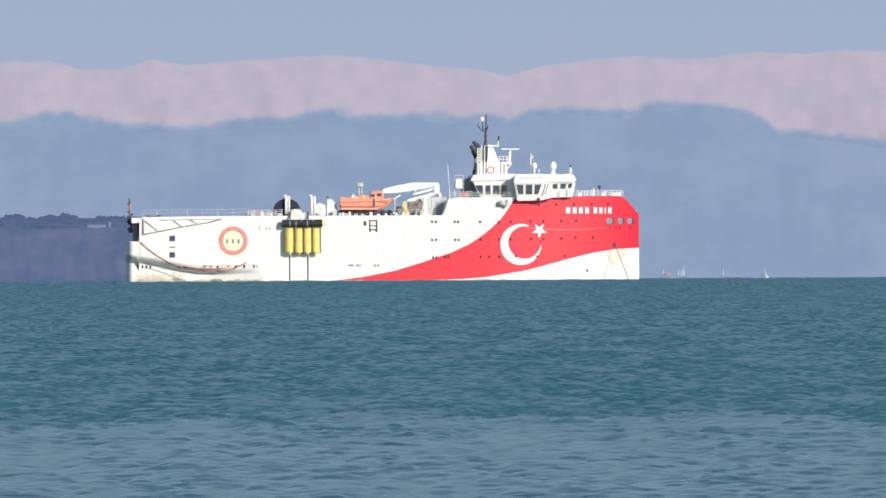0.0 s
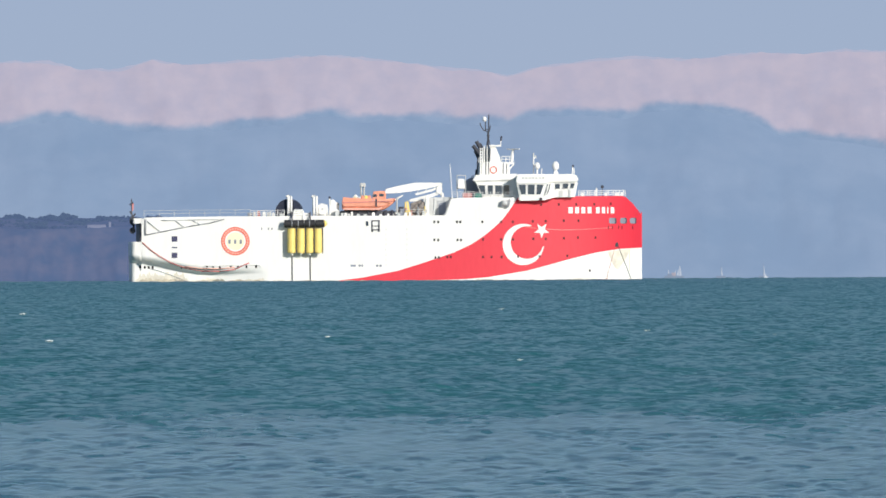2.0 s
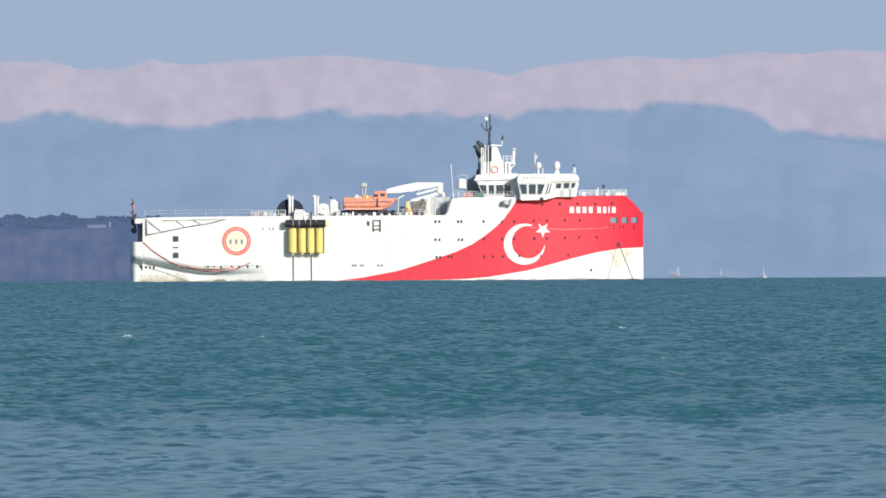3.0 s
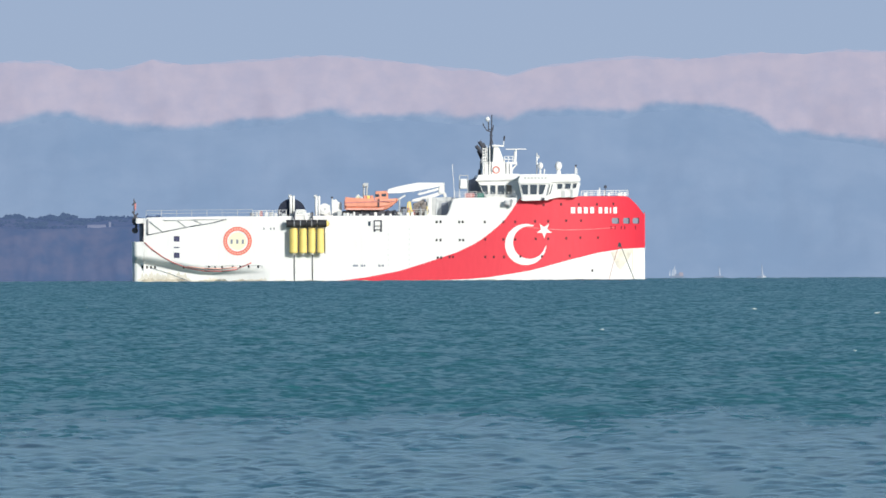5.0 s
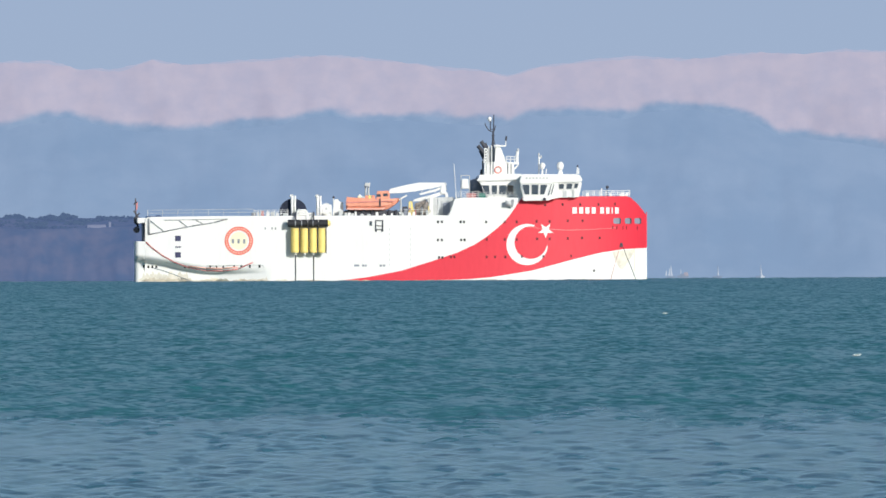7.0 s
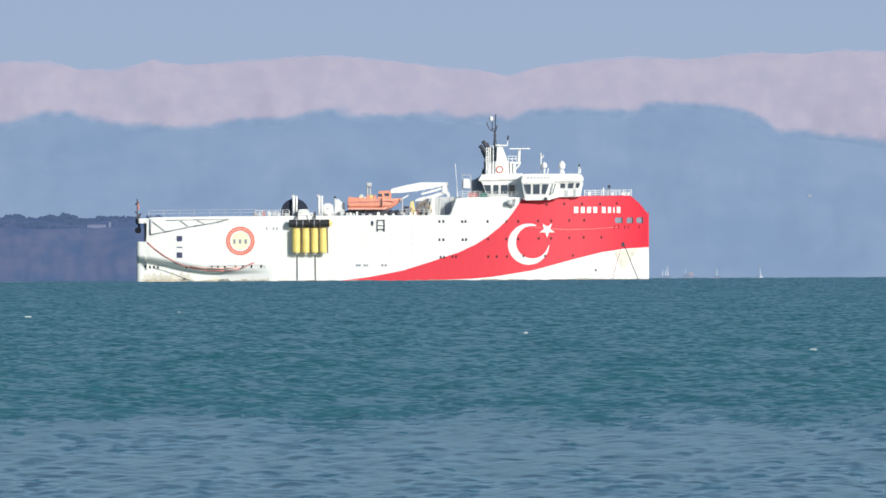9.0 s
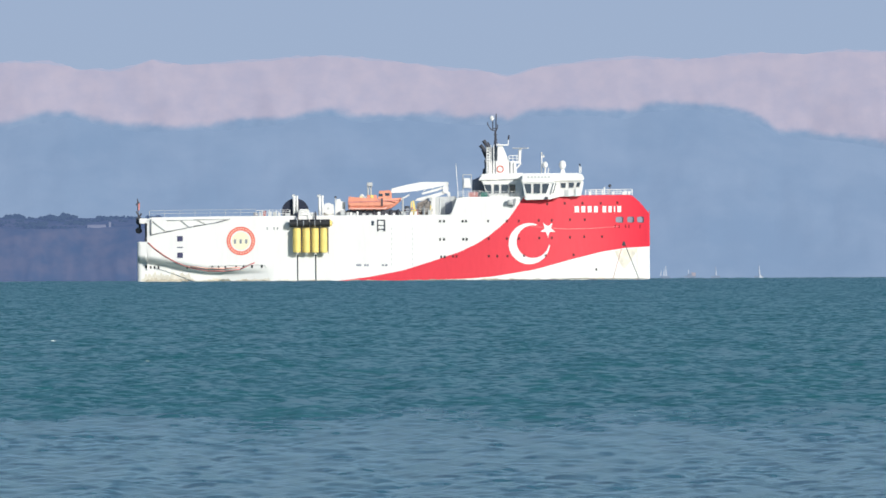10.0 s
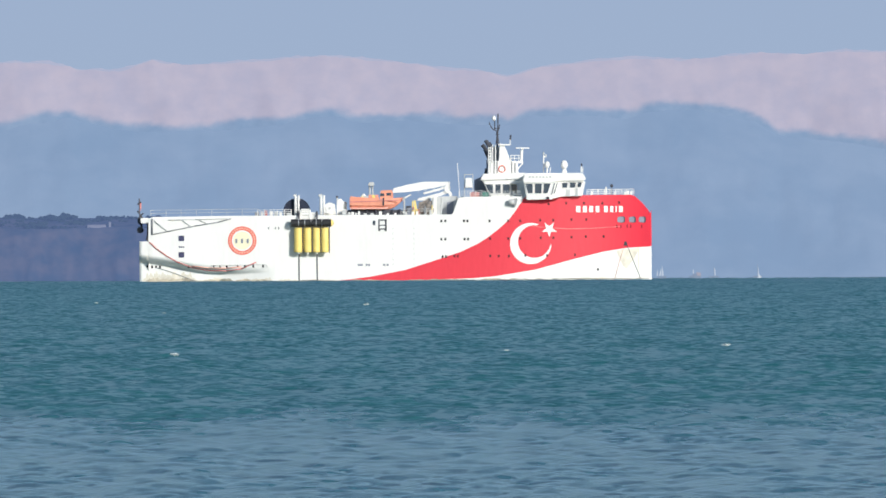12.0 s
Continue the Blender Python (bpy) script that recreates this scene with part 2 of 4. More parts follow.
def ball(bm, c, r, squash=1.0):
    bmesh.ops.create_uvsphere(bm, u_segments=14, v_segments=10, radius=r, matrix=Matrix.Translation(c) @ Matrix.Diagonal((1, 1, squash, 1)))


def plate(bm, outline, y0, y1):
    """An outline of (x, z) drawn through from y0 to y1."""
    near = [bm.verts.new((x, y0, z)) for x, z in outline]
    far = [bm.verts.new((x, y1, z)) for x, z in outline]
    bm.faces.new(near), bm.faces.new(far[::-1])
    for i in range(len(near)):
        j = (i + 1) % len(near)
        bm.faces.new((near[i], far[i], far[j], near[j]))


def ring(bm, c, r, thick, seg=24):
    """A hoop in the x-z plane."""
    rows = []
    for i in range(seg):
        a = 2 * math.pi * i / seg
        rows.append([bm.verts.new((c[0] + (r + thick * math.cos(b)) * math.cos(a), c[1] + thick * math.sin(b), c[2] + (r + thick * math.cos(b)) * math.sin(a)))
                     for b in (0, math.pi / 3, 2 * math.pi / 3, math.pi, 4 * math.pi / 3, 5 * math.pi / 3)])
    for i in range(seg):
        for k in range(6):
            bm.faces.new((rows[i][k], rows[(i + 1) % seg][k], rows[(i + 1) % seg][(k + 1) % 6], rows[i][(k + 1) % 6]))


# ---------------------------------------------------------------- sea
def waves(x, y, seed, low, high, count, height, heading, spread):
    """The height of a wind sea: many long-crested waves with headings about one direction."""
    rng = np.random.RandomState(seed)
    z = np.zeros_like(x)
    power = 0.0
    for i in range(count):
        length = low * (high / low) ** ((i + rng.rand()) / count)
        way = radians(heading + rng.randn() * spread)
        k = 2 * math.pi / length
        a = length ** 0.95
        power += a * a / 2
        s = np.sin(k * (x * math.cos(way) + y * math.sin(way)) + rng.rand() * 6.28)
        z += a * (s + 0.25 * (s * s - 0.5))
    z = z * height / math.sqrt(power)
    return 1.9 * height * np.tanh(z / (1.9 * height))


def sea_sheet(name, near, far, rows, side, cols, seed, height, sink, wide, heading):
    """A sheet of sea whose mesh is finer close by and near the line of sight, and follows the earth's curve."""
    d = np.linspace(near ** -0.25, far ** -0.25, rows) ** -4.0
    s = np.concatenate([[-2.0, -2.0, -2.0], np.linspace(-1, 1, cols), [2.0, 2.0, 2.0]])
    y = np.repeat(d[:, None], len(s), 1)
    x = (y * side + 7.0) * s[None, :]
    x[:, 0], x[:, 1], x[:, -2], x[:, -1] = -wide, -wide * 0.25 + x[:, 1], wide * 0.25 + x[:, -2], wide
    # away from the shore the waves are stretched and raised to suit the low eye
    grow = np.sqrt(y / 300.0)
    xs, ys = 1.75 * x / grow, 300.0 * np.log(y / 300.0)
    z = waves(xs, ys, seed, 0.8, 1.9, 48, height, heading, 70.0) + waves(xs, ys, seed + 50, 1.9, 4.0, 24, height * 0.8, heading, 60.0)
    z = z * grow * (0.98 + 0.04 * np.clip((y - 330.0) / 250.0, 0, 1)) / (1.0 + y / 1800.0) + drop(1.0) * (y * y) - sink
    z = z + waves(x, 0.35 * y, seed + 90, 4.0, 11.0, 24, 0.085, heading, 60.0) * np.clip((y - 1500.0) / 2000.0, 0, 1)
    return sheet(name, np.stack([x, y, z], -1), rows, len(s), WATER)


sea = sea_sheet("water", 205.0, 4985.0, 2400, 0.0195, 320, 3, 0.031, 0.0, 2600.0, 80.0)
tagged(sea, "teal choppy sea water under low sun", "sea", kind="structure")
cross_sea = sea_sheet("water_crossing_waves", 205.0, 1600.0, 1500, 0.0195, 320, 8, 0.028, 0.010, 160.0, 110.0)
tagged(cross_sea, "small crossing wind waves on teal sea", "sea", kind="structure")
bm = bmesh.new()
box(bm, -2600, 2600, -2500, 206.5, -3.0, -0.3)
near_sea = part("water_near_shore", bm, WATER, label="calm shallow water close to the shore")
tagged(near_sea, category="sea", kind="structure")


# ---------------------------------------------------------------- far land
def profile(points, x):
    p = np.array(points)
    return np.interp(x, p[:, 0], p[:, 1])


def ridge(name, dist, tops, material, label, slope, rough, seed, cell=0.9, wide=420.0, higher=0.0, jag=0.0, snow_line=None):
    """A mountain range at a distance: tops in degrees right of the line of sight and above the level."""
    xs = np.arange(-wide, wide, cell)
    deg = np.degrees(xs / dist)
    top = dist * np.radians(profile(tops, deg)) - 1.35 + higher - xs * 0.0047
    spurs = [noise.fractal(Vector((x * 0.13, seed * 3.1, 0.5)), 0.9, 2.2, 5) for x in xs]
    top = top + jag * np.array(spurs)
    rows = 26
    out = []
    for j in range(rows):
        f = j / (rows - 1)
        for i, x in enumerate(xs):
            gully = noise.fractal(Vector((x * 0.06 + seed, f * 2.2, seed)), 1.0, 2.1, 5)
            fine = noise.fractal(Vector((x * 0.35, f * 6, seed + 7)), 1.0, 2.1, 3)
            out.append((x, dist - slope * f + rough * 4 * gully * math.sin(f * math.pi),
                        (top[i] + rough * fine * 0.35) * (1 - f) ** (0.85 + 0.15 * gully) - 3.5 * f))
    mountain = sheet(name, out, rows, len(xs), material)
    if snow_line:
        line = dist * np.radians(profile(snow_line, deg)) - 1.35 - xs * 0.0047
        above = np.array([p[2] for p in out]) - np.tile(line, rows)
        mountain.data.attributes.new("above_snow_line", "FLOAT", "POINT").data.foreach_set("value", above.astype(np.float32))
    return tagged(mountain, label, "mountains", kind="structure")


# (degrees to the right, degrees up) along each skyline
SNOW_TOP = [(-9, .50), (-1.4, .49), (-1.07, .522), (-.95, .522), (-.88, .503), (-.78, .503), (-.704, .528), (-.635, .516), (-.526, .520), (-.375, .534), (-.25, .537),
            (-.13, .524), (-.04, .514), (-.02, .506), (.09, .504), (.16, .490), (.227, .508), (.378, .528), (.474, .532), (.61, .530), (.748, .544), (.844, .541),
            (.98, .550), (1.07, .546), (1.4, .52), (9, .5)]
RIDGE_TOP = [(-9, .40), (-1.3, .37), (-1.07, .375), (-1.0, .396), (-.894, .403), (-.8, .378), (-.663, .372), (-.51, .376), (-.47, .386), (-.39, .390), (-.266, .411),
             (-.21, .394), (-.03, .397), (.063, .390), (.16, .391), (.213, .411), (.378, .412), (.446, .405), (.50, .423), (.597, .428), (.707, .415), (.762, .398),
             (.816, .364), (.95, .35), (1.1, .33), (9, .36)]
ridge("backdrop_snow_mountains", 4955.0, SNOW_TOP, SNOW, "hazy snow mountains with painted pink light behind blue foothills", 20.0, 0.9, 2.0, jag=0.35, snow_line=RIDGE_TOP)
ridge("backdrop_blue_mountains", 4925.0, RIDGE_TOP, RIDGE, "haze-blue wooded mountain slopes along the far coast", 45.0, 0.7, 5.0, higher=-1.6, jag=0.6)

# added haze-toned crest, a little higher behind, softens the snow range's edge
ridge("backdrop_crest_haze", 4965.0, SNOW_TOP, HAZE_TOP, "added haze-toned crest softening the snow range against the sky", 6.0, 1.1, 14.0, higher=0.30, jag=0.4)


def sky_backdrop():
    """The hazy lavender-blue air above the mountains, clearer higher up."""
    m, tree, bsdf = nodes_of("hazy_sky")
    n, link = tree.nodes, tree.links
    coord, split, rise = n.new("ShaderNodeTexCoord"), n.new("ShaderNodeSeparateXYZ"), n.new("ShaderNodeMapRange")
    link.new(coord.outputs["Object"], split.inputs[0])
    link.new(split.outputs["Z"], rise.inputs[0])
    rise.inputs["From Min"].default_value, rise.inputs["From Max"].default_value = 40.0, 420.0
    tone = n.new("ShaderNodeMixRGB")
    tone.inputs[1].default_value, tone.inputs[2].default_value = (0.36, 0.44, 0.60, 1), (0.24, 0.36, 0.62, 1)
    link.new(rise.outputs[0], tone.inputs[0])
    glow = n.new("ShaderNodeEmission")
    link.new(tone.outputs[0], glow.inputs[0])
    link.new(glow.outputs[0], n["Material Output"].inputs[0])
    out = []
    for z in (-5.0, 60.0, 200.0, 420.0):
        out += [(4985.0 * math.sin(g), 4985.0 * math.cos(g), z) for g in np.linspace(-0.45, 0.45, 41)]
    tagged(sheet("backdrop_sky", out, 4, 41, m), "plain hazy lavender-blue sky above the mountains", "sky", kind="structure")


sky_backdrop()


def headland():
    """A wooded headland with a steep cliff, its end behind the ship."""
    dist, cell = 4450.0, 0.5
    xs = np.arange(-330.0, -44.0, cell)
    rows, out = 24, []
    for j in range(rows):
        f = j / (rows - 1)
        for x in xs:
            n1 = noise.fractal(Vector((x * 0.05, f * 1.2, 3.0)), 1.0, 2.0, 5)
            n2 = noise.fractal(Vector((x * 0.5, f * 3.0, 9.0)), 1.0, 2.0, 3)
            end = min(1.0, (-44.5 - x) / 3.0)
            top = (10.1 + 0.3 * n1 + 0.2 * n2 + 0.004 * (-60 - x)) * max(0.0, end) ** 0.4
            if f < 0.35:
                back = 1 - f / 0.35
                out.append((x, dist + 26 * back + n1, drop(dist) + top + 2.6 * max(0.0, back - 0.25) * max(0.0, end)))
            else:
                g = (f - 0.35) / 0.65
                out.append((x, dist - 9 * g + 2.0 * n1 + 0.6 * n2, drop(dist) + top * (1 - g) ** 0.8 - 1.5 * g))
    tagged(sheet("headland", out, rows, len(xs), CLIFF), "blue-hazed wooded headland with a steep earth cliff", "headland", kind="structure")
    rng = random.Random(5)
    bm = bmesh.new()
    bmesh.ops.create_icosphere(bm, subdivisions=1, radius=1.0)
    clump = np.array([v.co[:] for v in bm.verts])
    faces = np.array([[v.index for v in f.verts] for f in bm.faces])
    bm.free()
    places, tris = [], []
    for i in range(420):
        x = rng.uniform(-250, -48)
        big = rng.random() < 0.25
        r = rng.uniform(0.8, 1.35) if big else rng.uniform(0.4, 0.8)
        back = rng.uniform(0.0, 1.0) ** 0.6
        if -68.5 < x < -60.5 and back < 0.3:
            continue
        ground = drop(dist) + 9.95 + 0.004 * (-60 - x) + 2.6 * max(0.0, back - 0.25)
        for k in range(22 if big else 10):
            at_clump = (x + rng.gauss(0, r * 0.65), dist + 26 * back + rng.gauss(0, r * 0.4), ground + r * rng.uniform(-0.4, 0.6))
            tris.append(faces + len(places) * len(clump))
            places.append(clump * (r * np.array([rng.uniform(0.3, 0.62), rng.uniform(0.3, 0.6), rng.uniform(0.22, 0.42)])) + np.array(at_clump))
    me = bpy.data.meshes.new("trees")
    me.from_pydata(np.concatenate(places).tolist(), [], np.concatenate(tris).tolist())
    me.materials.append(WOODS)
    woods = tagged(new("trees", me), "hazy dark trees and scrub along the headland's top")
    tagged(woods, category="trees", kind="stuff")


headland()


def cliff_house():
    house = new("house")
    house.location = (-64.9, 4452.5, drop(4450.0) + 9.75)
    tagged(house, "low pale hazy building on the headland", "house")
    bm = bmesh.new()
    box(bm, -2.1, 1.4, -1.5, 1.5, 0, 1.0, 0.05)
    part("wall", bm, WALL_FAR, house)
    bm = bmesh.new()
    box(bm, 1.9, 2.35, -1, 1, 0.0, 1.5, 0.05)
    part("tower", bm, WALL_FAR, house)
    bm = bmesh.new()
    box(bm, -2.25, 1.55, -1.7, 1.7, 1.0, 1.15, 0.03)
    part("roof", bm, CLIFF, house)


# the house's walls glow with painted haze too
WALL_FAR = distance("hazed_pale_wall", (0.45, 0.42, 0.42), (0.55, 0.5, 0.48), (0.15, 0.20, 0.37), 0.82, 0.3)
cliff_house()


def sailing_boat(x, d, tall, sails):
    boat = new("sailing_boat")
    boat.location = (x, d, drop(d) + 0.1)
    tagged(boat, "tiny white sailing boat on the hazy horizon", "boat", "sailing boats off the coast")
    bm = bmesh.new()
    plate(bm, [(-0.9, 0.35), (-0.7, -0.4), (0.6, -0.4), (1.0, 0.4)], -0.35, 0.35)
    part("boat_hull", bm, BOAT, boat)
    bm = bmesh.new()
    rod(bm, (0.05, 0, 0.3), (0.05, 0, tall), 0.05)
    mast = part("mast", bm, SAIL if sails > 1 else BOAT, boat)
    for k in range(sails):
        bm = bmesh.new()
        o = (0.12, -0.12, -0.75)[k]
        w = (0.28, -0.38, -0.34)[k]
        plate(bm, [(o, 0.5), (o + w, 0.55), (o + 0.12 * w, tall * (0.96 - 0.12 * k))], -0.03 - 0.05 * k, 0.03 - 0.05 * k)
        part("sail", bm, SAIL, mast)
    return boat


def bearing(deg, d):
    return d * math.tan(radians(deg))


BOAT_D = 4750.0
boats = [sailing_boat(bearing(.582, BOAT_D), BOAT_D, 2.5, 3), sailing_boat(bearing(.677, BOAT_D), BOAT_D, 2.4, 1),
         sailing_boat(bearing(.779, BOAT_D), BOAT_D, 2.7, 1)]
bm = bmesh.new()
plate(bm, [(-1.2, 0.5), (-1.0, -0.4), (1.0, -0.4), (1.2, 0.45), (0.4, 0.5), (0.3, 0.9), (-0.5, 0.9), (-0.6, 0.5)], -0.5, 0.5)
launch = new("motor_boat")
launch.location = (bearing(.539, BOAT_D - 20), BOAT_D - 20, drop(BOAT_D) + 0.1)
tagged(launch, "low dark motor boat on the hazy horizon", "boat")
part("boat_hull", bm, BOAT, launch)
bm = bmesh.new()
box(bm, 0.2, 1.1, -0.3, 0.3, 0.3, 1.15, 0.08)
part("deckhouse", bm, LAUNCH, launch, "rust-brown deckhouse")
bm = bmesh.new()
rod(bm, (-0.4, 0, 0.3), (-0.4, 0, 1.7), 0.08)
part("mast", bm, SAIL, launch)

bm = bmesh.new()
plate(bm, [(-0.38, 0.2), (-0.32, -0.3), (0.32, -0.3), (0.42, 0.28), (0.12, 0.28), (0.05, 0.62), (-0.22, 0.62), (-0.26, 0.22)], -0.3, 0.3)
dinghy = new("small_boat")
dinghy.location = (bearing(.7855, BOAT_D - 30), BOAT_D - 30, drop(BOAT_D) + 0.15)
tagged(dinghy, "small white motor boat on the hazy horizon", "boat")
part("boat_hull", bm, DINGHY, dinghy)

# ---------------------------------------------------------------- the ship
K = 1 / 10.45                   # the side elevation's drawing unit, in metres
LEAN = radians(0.27)
BEAM = 11.0
HEADING = 3.0                   # degrees by which the bow points away at the start


def at(a, b, v=-BEAM):
    """A place on the side elevation (a along, b down) at depth v, as metres along and up from the stern at the waterline."""
    a, b = a - 232.0, b - 500.0
    u = (a * math.cos(LEAN) - b * math.sin(LEAN)) * K
    return u + (v + BEAM) * 0.052, (-a * math.sin(LEAN) - b * math.cos(LEAN)) * K


def p3(a, b, v=-BEAM):
    u, w = at(a, b, v)
    return (u, v, w)


LENGTH = at(1132.2, 460)[0] + BEAM * 0.05
KNUCKLE = [(at(a, b)) for a, b in ((232, 455), (270, 460), (310, 468), (350, 475), (400, 477), (455, 474))]


def half_beam(u, w):
    """Half the hull's breadth, u metres from the stern and w above the waterline."""
    hb = BEAM - 0.35 * max(0.0, 1 - u / 14.0) ** 2
    f = (u - 50.0) / (LENGTH - 50.0)
    if f > 0:
        flare = 0.06 * max(0.0, min(1.0, w / 14.0))
        hb = BEAM * max(0.012, 1 - min(1.0, f) ** (2.7 + 12 * flare)) ** 0.72
    if u < 22.5:
        k = float(np.interp(u, [p[0] for p in KNUCKLE], [p[1] for p in KNUCKLE]))
        fade = min(1.0, (22.5 - u) / 9.0)
        t = max(0.0, min(1.0, (k + 0.45 - w) / 1.3))
        hb -= 2.0 * fade * t * t
    return hb


DECK_LINE = [at(a, b) for a, b in ((232, 428), (247.9, 428), (248.1, 388), (255, 385), (400, 383), (783, 381.5), (786, 378), (795, 352), (810, 350), (905, 350), (985, 348), (1100, 347), (1107, 348.8), (1120, 360), (1131.5, 373), (1134, 377), (1138, 380))]


def deck_height(u):
    return float(np.interp(u, [p[0] for p in DECK_LINE], [p[1] for p in DECK_LINE]))


ship = new("survey_ship")
tagged(ship, "white and red survey ship with a crescent and star", "ship")


def build_hull():
    us = sorted(set([round(x, 3) for x in np.linspace(at(232, 460)[0], LENGTH, 160)] + [round(p[0], 3) for p in DECK_LINE[1:]]))
    us = sorted([u for u in us if u < LENGTH - 1.6] + [LENGTH - 1.5 + 0.1 * k for k in range(16)])
    n = 64
    bm = bmesh.new()
    near, far = [], []
    for u in us:
        top = deck_height(u)
        ws = [-3.0 + (top + 3.0) * j / n for j in range(n + 1)]
        near.append([bm.verts.new((u, -half_beam(u, w), w)) for w in ws])
        far.append([bm.verts.new((u, half_beam(u, w), w)) for w in ws])
    for i in range(len(us) - 1):
        for j in range(n):
            bm.faces.new((near[i][j], near[i + 1][j], near[i + 1][j + 1], near[i][j + 1]))
            bm.faces.new((far[i][j], far[i][j + 1], far[i + 1][j + 1], far[i + 1][j]))
        bm.faces.new((near[i][n], near[i + 1][n], far[i + 1][n], far[i][n]))
    for j in range(n):
        bm.faces.new((near[0][j], near[0][j + 1], far[0][j + 1], far[0][j]))
        bm.faces.new((near[-1][j], far[-1][j], far[-1][j + 1], near[-1][j + 1]))
    hull = part("hull", bm, HULL_WHITE, ship, "white steel hull")
    for p in hull.data.polygons:
        p.use_smooth = abs(p.normal.z) < 0.9
    bm = bmesh.new()
    u0, w0 = at(234, 396)
    box(bm, u0, at(250, 396)[0], -10.6, 10.6, w0, w0 + 0.9, 0.1)
    part("stern_roof", bm, HULL_WHITE, ship)
    # solid dark block stands in for the shade of the open stern bay
    bm = bmesh.new()
    box(bm, at(245, 400)[0], at(249, 400)[0], -9.6, 9.6, at(240, 428)[1], w0)
    part("stern_bay_shade", bm, DARK, ship, "solid dark block for the shaded stern bay")
    return hull


hull = build_hull()


def on_hull(name, bm, material, lift=0.02, label="", parent=None):
    """Lays a flat drawing (x along, z up) on the hull's side."""
    for v in bm.verts:
        u = v.co.x
        v.co.x = min(LENGTH, u + (BEAM - half_beam(u + 0.2, v.co.z)) * 0.05)
        v.co.y = -half_beam(v.co.x, v.co.z) - lift
    return part(name, bm, material, parent or ship, label, smooth=True)


def strip(low, high, a0, a1, steps, rows):
    """A flat drawing between two lines of the side elevation."""
    bm = bmesh.new()
    grid = []
    for i in range(steps + 1):
        a = a0 + (a1 - a0) * i / steps
        lo, hi = profile(low, a), profile(high, a)
        grid.append([])
        for j in range(rows + 1):
            u, w = at(a, lo + (hi - lo) * j / rows)
            grid[-1].append(bm.verts.new((u, 0, min(w, deck_height(min(LENGTH, u + (BEAM - half_beam(u + 0.2, w)) * 0.05))))))
    for i in range(steps):
        for j in range(rows):
            bm.faces.new((grid[i][j], grid[i + 1][j], grid[i + 1][j + 1], grid[i][j + 1]))
    return bm


RED_LOW = [(555, 501), (620, 499), (700, 497.5), (760, 496), (820, 494), (860, 490.5), (900, 484), (930, 479), (960, 471), (1000, 460), (1050, 447.5), (1090, 441), (1132, 438.5)]
RED_HIGH = [(555, 500.5), (600, 496), (640, 491), (700, 479.5), (750, 464), (800, 447), (830, 433), (850, 420), (870, 404), (885, 390), (897, 374), (906, 360), (914, 349), (990, 346), (1100, 345), (1107, 347), (1120, 358), (1132, 372.5), (1133, 374)]
on_hull("red_paint", strip(RED_LOW, RED_HIGH, 556, 1132.4, 260, 26), RED, 0.02, "red painted wave rising to the bow")
red_far = strip(RED_LOW, RED_HIGH, 556, 1132.4, 120, 16)
for v in red_far.verts:
    v.co.x = min(LENGTH, v.co.x + (BEAM - half_beam(v.co.x + 0.2, v.co.z)) * 0.05)
    v.co.y = half_beam(v.co.x, v.co.z) + 0.02
part("red_paint", red_far, RED, ship, "red painted wave rising to the bow", smooth=True)
bm = bmesh.new()
u, w0, w1 = LENGTH - 0.05, at(1131, 437)[1], at(1131, 375)[1]
box(bm, u, u + 0.09, -half_beam(u, 5.0) - 0.022, half_beam(u, 5.0) + 0.022, w0, w1)
part("red_stem", bm, RED, ship)


def crescent():
    bm = bmesh.new()
    outer, inner = (922.3, 433, 36.4), (928.8, 429.5, 28.7)
    pts_o, pts_i = [], []
    n = 40
    for i in range(n + 1):
        f = i / n
        ao = radians(-66 + (2 + 66 - 360) * f)
        ai = radians(-74 + (10 + 74 - 360) * f)
        pts_o.append((outer[0] + outer[2] * math.cos(ao), outer[1] + outer[2] * math.sin(ao)))
        pts_i.append((inner[0] + inner[2] * math.cos(ai), inner[1] + inner[2] * math.sin(ai)))
    pts_i[0] = pts_o[0]
    pts_i[-1] = pts_o[-1]
    rows = []
    for o, i in zip(pts_o, pts_i):
        rows.append([])
        for k in range(4):
            u, w = at(o[0] + (i[0] - o[0]) * k / 3, o[1] + (i[1] - o[1]) * k / 3)
            rows[-1].append(bm.verts.new((u, 0, w)))
    for i in range(n):
        for k in range(3):
            bm.faces.new((rows[i][k], rows[i + 1][k], rows[i + 1][k + 1], rows[i][k + 1]))
    bmesh.ops.remove_doubles(bm, verts=bm.verts[:], dist=1e-4)
    on_hull("crescent", bm, HULL_WHITE, 0.05, "white painted crescent")


def star():
    bm = bmesh.new()
    c = at(955, 407.8)
    r = 14.2 * K
    mid = bm.verts.new((c[0], 0, c[1]))
    rim = []
    for i in range(10):
        a = radians(-18 + 36 * i)
        q = r if i % 2 == 0 else r * 0.40
        rim.append(bm.verts.new((c[0] + q * math.cos(a), 0, c[1] + q * math.sin(a))))
    for i in range(10):
        bm.faces.new((mid, rim[i], rim[(i + 1) % 10]))
    on_hull("star", bm, HULL_WHITE, 0.05, "white painted five-pointed star")


crescent()
star()


